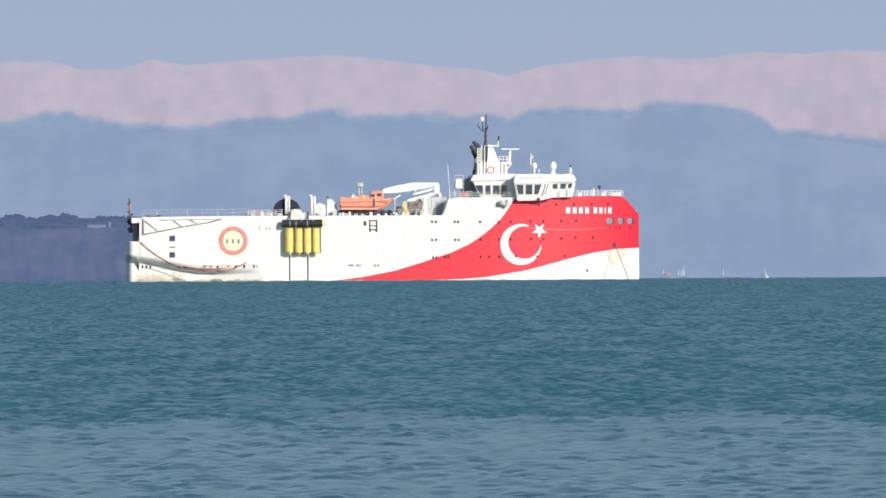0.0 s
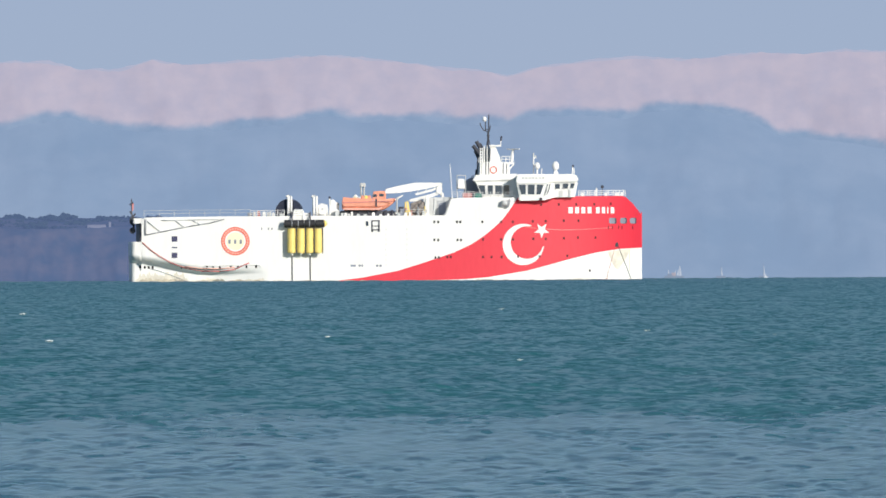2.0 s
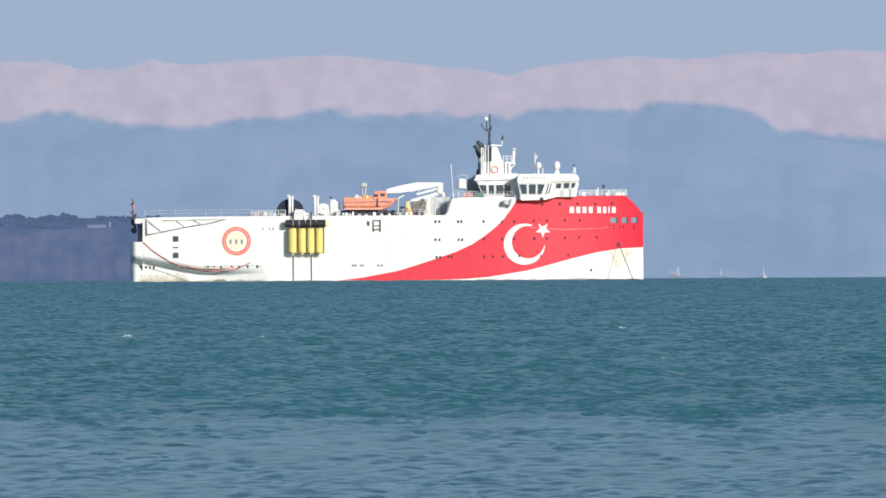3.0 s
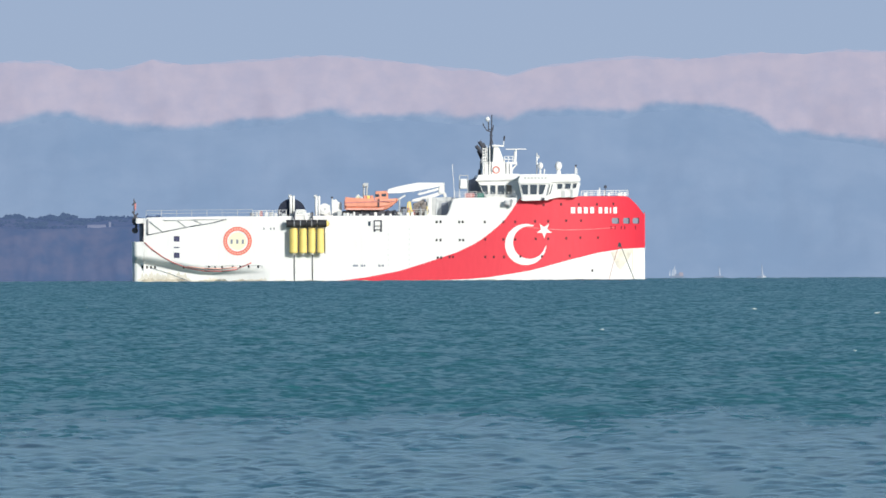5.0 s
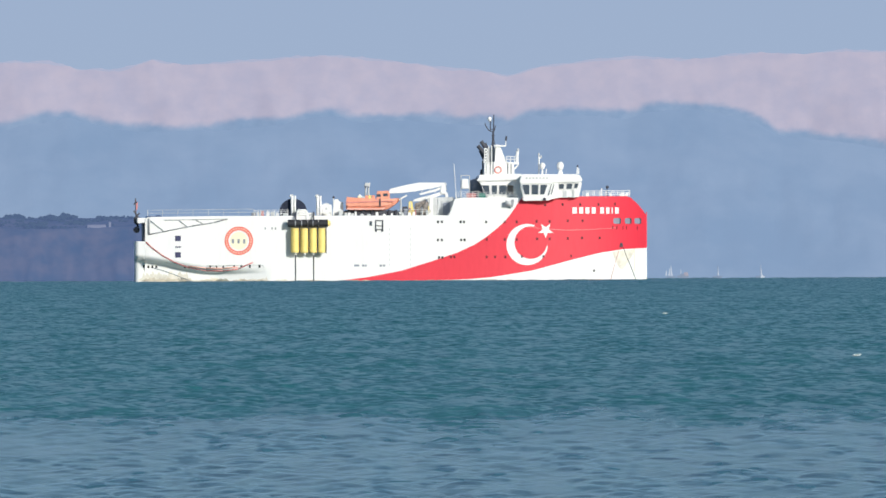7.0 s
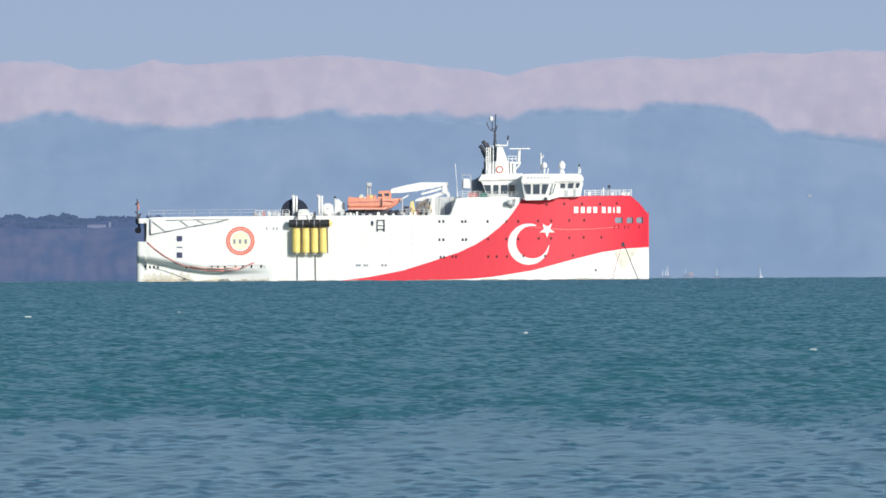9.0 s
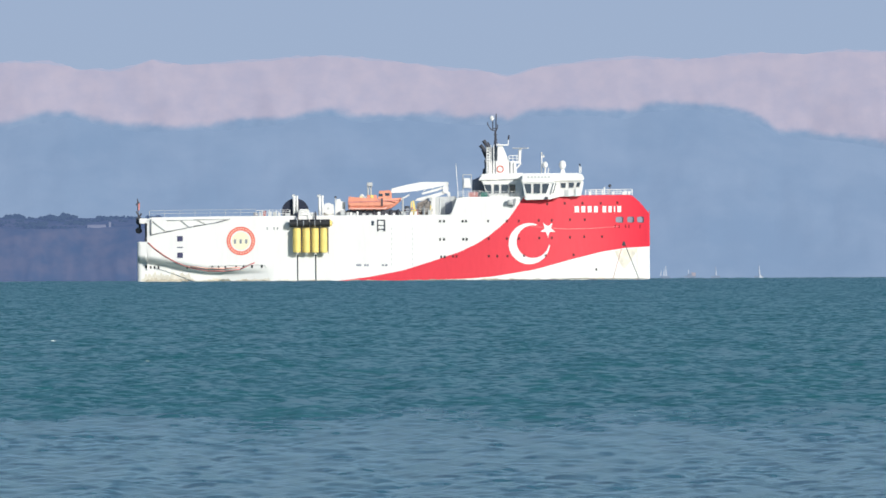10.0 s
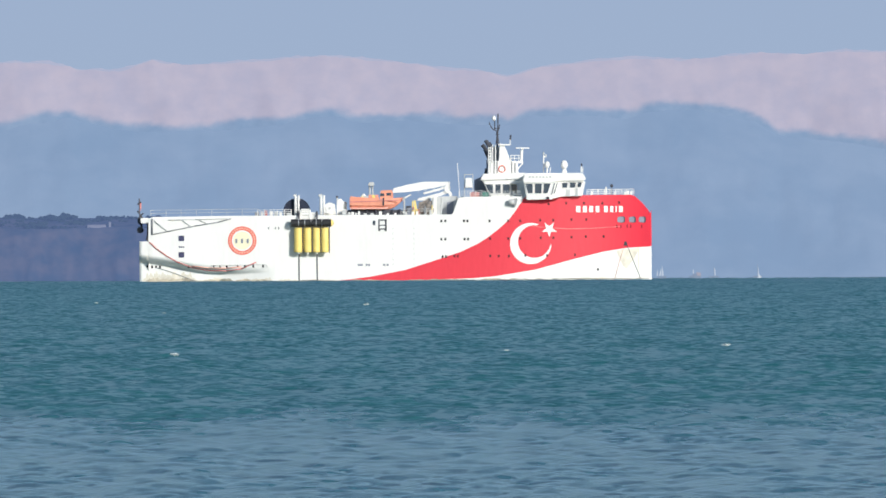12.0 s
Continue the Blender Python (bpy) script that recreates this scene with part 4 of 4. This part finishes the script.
rods("house_pipes", [(856, 312, 856, 288), (861, 312, 861, 288), (887, 310, 887, 288), (893, 310, 893, 290)], 0.08, GREY, -4.3, each=True)
# mast tower and its platforms
solid("mast_tower", [(863, 288), (864, 256), (872, 257), (884, 287)], -1.6, 1.6, WHITE, "white tapered mast tower", 0.08)
solid("mast_platform", [(862, 259.5), (862, 257), (883, 257), (883, 259.5)], -2.0, 2.0, WHITE)
rods("platform_aerial", [(882, 258, 882.5, 246)], 0.08, WHITE)
rods("platform_lamp", [(882.5, 249, 883.5, 241)], 0.16, DARK)
solid("radar_platform", [(880, 291), (880, 287.5), (906, 287.5), (906, 291)], -2.0, 2.0, WHITE)
rods("platform_rail", [(884, 288, 884, 277), (891, 288, 891, 277), (898, 288, 898, 277), (884, 277, 900, 277), (884, 282, 900, 282)], 0.06, WHITE, -1.9)
rods("radar_post", [(902, 288, 903, 268)], 0.26, WHITE, 0.0, "white radar post")
rods("platform_brace", [(897, 300, 905, 291)], 0.12, WHITE, -1.0)
solid("exhaust_casing", [(840, 312), (842, 282), (850, 262), (863, 262), (863, 312)], 0.2, 4.0, GREY, "grey exhaust casing")
for k, (a0, b0, a1, b1) in enumerate(((848, 276, 833, 258), (851, 270, 838.5, 250), (853, 272, 844, 254), (846, 286, 837, 266), (851, 284, 843, 268))):
    rods("exhaust_pipe", [(a0, b0, a1, b1)], 0.33, DARK, -0.6 + 0.8 * k, "sooty black exhaust pipe", 10)
rods("exhaust_stay", [(843, 310, 842, 285), (840, 300, 838, 315)], 0.25, DARK, 0.5, each=True)
# topmast
rods("topmast", [(859, 262, 859, 232), (860, 262, 861, 203)], 0.10, DARK, 0.0, "dark steel topmast")
rods("topmast_yard", [(852, 231, 861, 234), (852, 231, 846, 222), (846, 222, 846, 218), (861, 234, 864, 222), (856, 229, 864, 229), (855, 231, 855, 214), (857, 240, 863, 240)], 0.09, DARK, 0.0)
rods("topmast_stay", [(856, 262, 859, 245), (864, 262, 861, 245)] + [(857, b, 862, b - 3) for b in range(246, 262, 5)], 0.06, DARK)
bm = bmesh.new()
ball(bm, p3(853.5, 211, -0.3), 0.36, 1.25)
part("mast_dome", bm, WHITE, ship, "small white dome on the topmast", smooth=True)

# the bridge, whose wing overhangs the side
WING = -11.9
bridge = solid("bridge", [(911, 352), (917, 326), (912, 324), (1016, 322), (1019, 324), (1014, 349)], -10.4, 9.4, WHITE, "white navigating bridge", 0.06)
solid("bridge_roof", [(911, 324), (914, 309.5), (1009, 308.5), (1016, 310), (1020, 318), (1020, 321), (1012, 323)], -10.75, 10.5, WHITE, "white bridge roof", 0.12)
solid("wing_roof", [(909, 322), (913, 309), (962, 308.6), (968, 312), (969, 322), (966, 326), (911, 326)], WING - 0.2, -10.6, WHITE, bevel=0.1)
wing = solid("bridge_wing", [(910, 324), (966, 324), (962, 355), (917, 356)], WING, -10.3, WHITE, "white bridge wing over the ship's side", 0.05)
window_row([[(913, 327), (927, 327), (927, 345), (918, 345)], [(930, 327), (943, 327), (942.5, 345), (930, 345)], [(946, 327), (959, 327), (953, 345), (945, 345)]], WING - 0.06, wing)
window_row([[(964.5, 326), (967, 326), (961, 347), (958.5, 347)], [(969, 326), (971.5, 326), (966, 345), (963.5, 345)]], WING - 0.06, wing, "wing_slot")
window_row([[(978, 325.5), (988, 325.5), (987, 335), (978, 335)], [(992, 325), (1003, 325), (1001, 335), (991, 335)], [(1006, 325), (1014, 324.5), (1011, 334), (1004.5, 334)]], -10.46, bridge)
solid("bridge_side_door", [(985, 350), (985, 338), (992, 338), (992, 350)], -10.46, -10.3, DULL)
solid("bridge_side_locker", [(1003, 350), (1003, 336), (1006, 336), (1006, 350)], -10.6, -10.3, DULL)
solid("wing_foot", [(917, 355), (962, 354), (978, 350), (913, 352)], WING + 0.1, -9.5, WHITE)
solid("wing_lamp", [(951, 355), (951, 350.5), (956, 350.5), (956, 355)], WING - 0.3, WING, DARK)
for a in range(920, 960, 6):
    solid("roof_mark", [(a, 317.5), (a, 314), (a + 3.5, 314), (a + 3.5, 317.5)], WING - 0.24, WING - 0.19, DULL)
# roof gear
rods("roof_mast", [(940.3, 308, 940.3, 272), (940.3, 281, 944, 278), (940.3, 292, 943, 292)], 0.12, WHITE, 3.5, "white roof mast")
rods("roof_mast_light", [(940.3, 277, 940.3, 271), (944, 280, 944, 275)], 0.13, DULL, 3.5, each=True)
rods("roof_aerial", [(954, 308, 955, 299), (1009, 308, 1010, 293), (1012, 308, 1012, 298)], 0.10, WHITE, -4.0, each=True)
rods("roof_aerial_tip", [(1010, 296, 1010.5, 292)], 0.14, DARK, -4.0)
for a, b, r, v in ((946.8, 293.5, 0.46, 2.5), (979.5, 294, 0.60, -4.0)):
    bm = bmesh.new()
    ball(bm, p3(a, b, v), r, 1.3)
    part("satellite_dome", bm, WHITE, ship, "white satellite dome", smooth=True)
rods("dome_post", [(946.5, 308, 946.8, 297)], 0.16, WHITE, 2.5)
rods("dome_stand", [(977, 308, 979, 300), (983, 308, 980, 300), (980, 308, 980, 300)], 0.16, WHITE, -4.0)
# foredeck gear
rods("foremast", [(1052, 348, 1052, 333)], 0.12, WHITE, 0.0, "short white foremast")
rods("deck_vent", [(1027, 348, 1027, 342), (1068, 348, 1068, 342), (1086, 347, 1086, 342), (1090, 347, 1091, 341), (1096, 347, 1097, 341)], 0.22, WHITE, -1.0, each=True)
bm = bmesh.new()
ball(bm, p3(1062, 331, 0.0), 0.28)
rod(bm, p3(1062, 348, 0.0), p3(1062, 331, 0.0), 0.05, 6)
part("fog_signal", bm, DARK, ship, smooth=True)

# ---------------------------------------------------------------- things that the ship carries
carried_things = []


def carried(name, a, b, v, label, category, group=""):
    thing = tagged(new(name), label, category, group)
    thing.matrix_basis = Matrix.Translation(p3(a, b, v))
    carried_things.append((thing, Matrix.Translation(p3(a, b, v))))
    return thing


def rel(a, b, a0, b0):
    u, w = at(a, b)
    u0, w0 = at(a0, b0)
    return u - u0, w - w0


def workboat():
    a0, b0 = 648, 373
    t = carried("workboat", a0, b0, -8.6, "orange workboat with a small cabin in its davits", "boat")
    bm = bmesh.new()
    n, half = 24, 1.45
    sections = []
    for i in range(n + 1):
        a = 602 + (696 - 602) * i / n
        x = rel(a, 373, a0, b0)[0]
        f = i / n
        wide = half * (1 if f < 0.6 else max(0.03, 1 - ((f - 0.6) / 0.4) ** 2.0))
        top = rel(a, 355 - 4 * max(0, f - 0.55) / 0.45, a0, b0)[1]
        low = rel(a, 373 - (17 * max(0.0, (f - 0.72) / 0.28) ** 1.6) - (3 if i == 0 else 0), a0, b0)[1]
        sections.append([bm.verts.new((x, y, z)) for y, z in ((-wide, top), (-wide * 0.97, low + (top - low) * 0.45), (-wide * 0.55, low + (top - low) * 0.08), (0, low),
                                                             (wide * 0.55, low + (top - low) * 0.08), (wide * 0.97, low + (top - low) * 0.45), (wide, top))])
    for s, q in zip(sections, sections[1:]):
        for k in range(6):
            bm.faces.new((s[k], q[k], q[k + 1], s[k + 1]))
        bm.faces.new((s[0], s[6], q[6], q[0]))
    bm.faces.new(sections[0]), bm.faces.new(sections[-1])
    part("boat_hull", bm, ORANGE, t, smooth=False)
    cabin = None
    for o, y0, y1, name, mat in (([(602, 356), (603, 349), (612, 350), (640, 352), (654, 351), (654, 356)], -1.3, -1.1, "bulwark", ORANGE),
                                 ([(655, 354), (657, 339), (676, 338), (679, 343), (679, 354)], -1.0, 1.0, "cabin", ORANGE),
                                 ([(656, 349), (656, 344), (663, 344), (663, 349)], -1.04, -0.98, "cabin_window", GLASS),
                                 ([(667, 348), (667, 343), (675, 343), (675, 348)], -1.04, -0.98, "cabin_window", GLASS),
                                 ([(660, 366), (660, 352), (663, 352), (663, 366)], -1.52, -1.40, "strap", DARK),
                                 ([(602, 360), (602, 358), (690, 355.5), (690, 357)], -1.52, -1.44, "rubbing_band", RUST),
                                 ([(603, 371.5), (603, 369), (662, 369), (672, 367), (668, 371.5)], -1.3, 1.3, "keel_band", PINK)):
        bm = bmesh.new()
        plate(bm, [rel(a, b, a0, b0) for a, b in o], y0, y1)
        made = part(name, bm, mat, cabin if name == "cabin_window" else t)
        cabin = made if name == "cabin" else cabin
    for a in (606, 612, 618, 625, 631, 638, 644, 650):
        bm = bmesh.new()
        x, z = rel(a, 352, a0, b0)
        box(bm, x - 0.25, x + 0.25, -0.9, 0.9, z - 0.4, z + 0.15 + 0.2 * (a % 3), 0.05)
        part("engine_box", bm, (YELLOW, CREAM, ORANGE, DULL)[a % 4], t)


workboat()


def crane():
    a0, b0 = 742, 380
    t = carried("deck_crane", a0, b0, -6.0, "white folded deck crane with a long lattice boom", "crane")

    def flat(name, o, y0, y1, mat=WHITE):
        bm = bmesh.new()
        plate(bm, [rel(a, b, a0, b0) for a, b in o], y0, y1)
        bmesh.ops.bevel(bm, geom=bm.edges[:], offset=0.04, segments=1, affect="EDGES")
        part(name, bm, mat, t)

    flat("boom", [(676, 343), (678.5, 335), (700, 329.5), (730, 323.5), (778, 323.5), (779, 328), (752, 334), (726, 338.5), (700, 342)], -0.6, 0.6)
    flat("boom_lower_chord", [(730, 343), (752, 337), (772, 331), (777, 333), (756, 340), (733, 346)], -0.5, 0.5)
    flat("knuckle", [(768, 332), (777, 325), (779, 336), (774, 344), (768, 342)], -0.7, 0.7)
    flat("jib", [(719, 357), (722, 353), (760, 343), (775, 337), (777, 343), (760, 349), (745, 352), (735, 357)], -0.45, 0.45)
    flat("hook_block", [(776, 338), (781, 342), (782, 349), (778, 350), (775, 344)], -0.3, 0.3)
    flat("pedestal", [(744, 380), (745, 350), (750, 349), (752, 380)], -0.5, 0.5)
    flat("ram", [(690, 355), (708, 345), (710, 347), (692, 357)], -0.2, 0.2)
    for i, a in enumerate(range(686, 770, 12)):
        bm = bmesh.new()
        x, z = rel(a, 344, a0, b0)
        x1, z1 = rel(a + 7, 332, a0, b0)
        rod(bm, (x, -0.62, z + 0.3), (x1, -0.62, z1), 0.05, 5)
        part("lattice_bar", bm, WHITE, t)


crane()


def cable_reel():
    t = carried("streamer_reel", 508, 376, -7.0, "dark blue streamer reel standing on the after deck", "reel")
    bm = bmesh.new()
    rod(bm, (0, -1.6, 0), (0, 1.6, 0), 2.05, 28)
    part("wound_cable", bm, NET, t)
    for y in (-1.7, 1.7):
        bm = bmesh.new()
        rod(bm, (0, y - 0.08, 0), (0, y + 0.08, 0), 2.3, 28)
        part("flange", bm, NET, t)
    for i in range(9):
        bm = bmesh.new()
        g = i * math.pi / 9
        x, z = 2.1 * math.cos(g), 2.1 * math.sin(g)
        rod(bm, (-x, -1.82, -z), (x, -1.82, z), 0.07, 5)
        part("spoke", bm, NET, t)


cable_reel()


def fender_rack():
    rack = carried("fender_roller", 537, 396, -12.05, "black rubber roller hung over the ship's side", "fender")
    for i, (a0, a1) in enumerate(((500, 513), (514, 524), (525, 535), (536, 544), (545, 554), (555, 571))):
        bm = bmesh.new()
        rod(bm, (rel(a0, 396, 537, 396)[0], 0, 0), (rel(a1, 396, 537, 396)[0], 0, 0), 0.64, 14)
        part("rubber_drum", bm, RUBBER, rack, smooth=False)
    bm = bmesh.new()
    rod(bm, (rel(571, 396, 537, 396)[0], 0, 0), (rel(575, 396, 537, 396)[0], 0, 0), 0.6, 14, 0.35)
    part("end_cap", bm, YELLOW, rack)
    bm = bmesh.new()
    rod(bm, (rel(498, 396, 537, 396)[0], 0, 0), (rel(576, 396, 537, 396)[0], 0, 0), 0.18, 8)
    part("axle", bm, GREY, rack)
    for a in (513.5, 524.5, 544.5):
        bm = bmesh.new()
        x = rel(a, 396, 537, 396)[0]
        ring_r = 0.67
        rod(bm, (x - 0.07, 0, 0), (x + 0.07, 0, 0), ring_r, 14)
        part("band", bm, GREY, rack)
    for a in (514, 546):
        bm = bmesh.new()
        x = rel(a, 396, 537, 396)[0]
        rod(bm, (x, 0, 0.5), (x, 1.2, 1.9), 0.14, 6)
        part("hanger", bm, DARK, rack)
        bm = bmesh.new()
        rod(bm, (x, 0.95, -4.7), (x, 1.02, -9.9), 0.10, 6)
        part("mooring_leg", bm, DARK, rack, "dark chain hanging to the water")
    for a0, b0, a1, b1 in ((516, 389, 518, 373), (534, 389, 533, 373), (518, 373, 533, 373), (517, 381, 533, 381), (520, 377, 532, 377)):
        bm = bmesh.new()
        x0, z0 = rel(a0, b0, 537, 396)
        x1, z1 = rel(a1, b1, 537, 396)
        rod(bm, (x0, 1.0, z0), (x1, 1.0, z1), 0.2, 6)
        part("frame_bar", bm, WHITE, rack)
    first = None
    for a in (513, 529.3, 544.7, 559.6):
        if first is None:
            first = carried("fender", a, 404, -12.05, "yellow cylindrical fender hanging over the ship's side", "fender", "yellow fenders")
            bm = bmesh.new()
            rod(bm, (0, 0, -0.05), (0, 0, -4.2), 0.75, 20)
            bmesh.ops.bevel(bm, geom=[e for e in bm.edges if abs(e.verts[0].co.z - e.verts[1].co.z) < 0.1], offset=0.12, segments=2, affect="EDGES")
            part("body", bm, YELLOW, first, smooth=False)
            bm = bmesh.new()
            rod(bm, (0, 0, -4.15), (0, 0, -4.5), 0.26, 10)
            part("foot_eye", bm, WHITE, first)
            # dark rod draws the black line between neighbouring fenders
            bm = bmesh.new()
            rod(bm, (0.77, -0.55, 0.2), (0.77, -0.55, -4.3), 0.09, 6)
            part("dividing_rod", bm, DARK, first)
        else:
            m = Matrix.Translation(p3(a, 404, -12.05))
            c = copy_thing(first, m)
            carried_things.append((c, m))


fender_rack()

# the radar's turning arm
bm = bmesh.new()
box(bm, -1.75, 1.75, -0.12, 0.12, -0.09, 0.09, 0.03)
scanner = part("radar_scanner", bm, WHITE, ship, "white rotating radar arm")
bm = bmesh.new()
rod(bm, (0, 0, -0.4), (0, 0, 0.0), 0.18, 10)
part("radar_gearbox", bm, DULL, scanner)
SCANNER = p3(904, 264, 0.0)


# ---------------------------------------------------------------- foam and birds
def whitecap(x, d, size, seed):
    """A small broken crest."""
    r = random.Random(seed)
    bm = bmesh.new()
    bmesh.ops.create_icosphere(bm, subdivisions=3, radius=1.0)
    for v in bm.verts:
        ragged = 0.55 + 0.8 * noise.fractal(v.co * 2.4 + Vector((seed, r.random() * 0.1, 0)), 0.8, 2.1, 4)
        v.co = Vector((v.co.x * size * 0.75, v.co.y * size * 0.35, v.co.z * size * 0.2)) * max(0.12, ragged)
    cap = part("whitecap", bm, FOAM, None)
    cap.location = (x, d, drop(d) + 0.13)
    return tagged(cap, "small white breaking crest on the teal sea", "wave", "breaking crests")


caps = []
rng = random.Random(21)
for i in range(44):
    d = 1.0 / rng.uniform(1 / 1500.0, 1 / 520.0)
    caps.append((whitecap(d * rng.uniform(-0.019, 0.028), d, rng.uniform(0.09, 0.26) * (d / 900.0) ** 0.5, i), rng.uniform(-2, 12)))


def gull():
    """A white gull far off, wings half raised."""
    g = tagged(new("gull"), "white gull flying past the hazy mountains", "bird")
    bm = bmesh.new()
    bmesh.ops.create_uvsphere(bm, u_segments=12, v_segments=8, radius=0.16, matrix=Matrix.Diagonal((1.9, 0.9, 0.85, 1)))
    bmesh.ops.create_uvsphere(bm, u_segments=10, v_segments=6, radius=0.09, matrix=Matrix.Translation((0.33, 0, 0.05)))
    rod(bm, (0.4, 0, 0.04), (0.5, 0, 0.02), 0.03, 6, 0.005)
    part("body", bm, FOAM, g, smooth=True)
    for side in (-1, 1):
        bm = bmesh.new()
        top = [bm.verts.new(v) for v in ((0.14, side * 0.08, 0.05), (-0.12, side * 0.08, 0.05), (-0.10, side * 0.38, 0.22), (-0.16, side * 0.68, 0.20), (0.05, side * 0.42, 0.24))]
        low = [bm.verts.new(v.co - Vector((0, 0, 0.025))) for v in top]
        bm.faces.new(top), bm.faces.new(low[::-1])
        for i in range(5):
            bm.faces.new((top[i], low[i], low[(i + 1) % 5], top[(i + 1) % 5]))
        part("wing", bm, FOAM, g)
    bm = bmesh.new()
    plate(bm, [(-0.26, 0.03), (-0.46, 0.06), (-0.46, 0.03), (-0.26, -0.01)], -0.09, 0.09)
    part("tail", bm, FOAM, g)
    return g


bird = gull()


# ---------------------------------------------------------------- what moves
def ship_pose(t):
    """The ship makes a little way, swings its bow slowly towards the shore, and pitches in the swell."""
    ahead = float(np.interp(t, [0, .5, 1, 2, 3, 5, 7, 9, 10.5, 12], [0, .14, .25, .38, .57, .74, .95, 1.21, 1.37, 1.54]))
    pitch = float(np.interp(t, [0, .5, 1, 2, 3, 5, 5.5, 6, 7, 9, 9.5, 10, 10.5, 11, 11.5, 12], [-.03, .01, .02, .04, .10, .02, 0, -.04, -.06, .06, .11, .16, .23, .23, .16, .12]))
    lift = float(np.interp(t, [0, .5, 1, 1.5, 2, 3, 5, 5.5, 6, 7, 9, 9.5, 10, 10.5, 11.5, 12], [-.03, -.10, -.10, -.07, -.06, -.03, -.06, -.10, -.05, -.04, -.015, .02, .03, .09, .06, .07]))
    turn = HEADING - 2.4 * t / 12.0
    base = Matrix.Translation((SHIP_X + ahead, FAR - BEAM, drop(FAR) + 0.04 + lift))
    pivot = Matrix.Translation((43.0, 0, 0))
    return base @ pose(0, 0, 0, 0, 0, turn) @ Matrix.Translation((0, BEAM, 0)) @ pivot @ pose(0, 0, 0, 0, -pitch, 0) @ pivot.inverted()


SHIP_X = (232.0 - 784.0) * K
SHIP_TIMES = [0, 0.5, 1, 1.5, 2, 2.5, 3, 4, 5, 5.5, 6, 6.5, 7, 8, 9, 9.5, 10, 10.5, 11, 11.5, 12]


def motions():
    walk(ship, [(t, ship_pose(t)) for t in SHIP_TIMES])
    for thing, local in carried_things:
        walk(thing, [(t, ship_pose(t) @ local) for t in SHIP_TIMES])
    walk(scanner, [(t, Matrix.Translation(SCANNER) @ pose(0, 0, 0, 0, 0, 136.7 * (t - 1.1))) for t in [0.5 * i for i in range(25)]])
    # the wind drives the waves to the left
    walk(sea, [(0, pose(5.8, 0, 0)), (12, pose(-5.8, 0, 0))])
    walk(cross_sea, [(0, pose(5.4, 4.0, 0)), (12, pose(-5.4, -4.0, 0))])
    for cap, born in caps:
        p = cap.location.copy()
        rows = [(0, pose(p.x + 0.9 * born, p.y, p.z - 0.5))]
        for t, dz in ((born - 0.8, -0.4), (born, 0.0), (born + 0.9, 0.0), (born + 1.8, -0.4)):
            if 0.05 < t < 11.95:
                rows.append((t, pose(p.x - 0.9 * (t - born), p.y, p.z + dz)))
        rows.append((12, pose(p.x - 0.9 * (12 - born), p.y, p.z - (0.5 if born < 10.2 else 0.0))))
        walk(cap, rows)
    for boat, way in zip(boats, (-4.3, -1.7, -1.4)):
        p = boat.location.copy()
        walk(boat, [(0, pose(*p)), (12, pose(p.x + way, p.y, p.z))])
    # the gull comes from behind the ship and passes away over the coast
    walk(bird, [(t, pose(bearing(deg, 4700.0), 4700.0, z)) for t, deg, z in
                ((0, -0.6, 7.0), (5, 0.05, 7.0), (7.4, 0.45, 9.0), (8.2, 0.70, 13.0), (8.8, 0.85, 14.7), (9.2, 0.925, 14.95), (9.6, 1.002, 15.3), (10.0, 1.079, 15.3), (11.0, 1.27, 15.5), (12.0, 1.46, 16.0))])
    p = launch.location.copy()
    walk(launch, [(0, pose(*p)), (12, pose(p.x + 6.0, p.y, p.z))])
    p = dinghy.location.copy()
    walk(dinghy, [(0, pose(*p)), (12, pose(p.x - 1.5, p.y, p.z))])


motions()
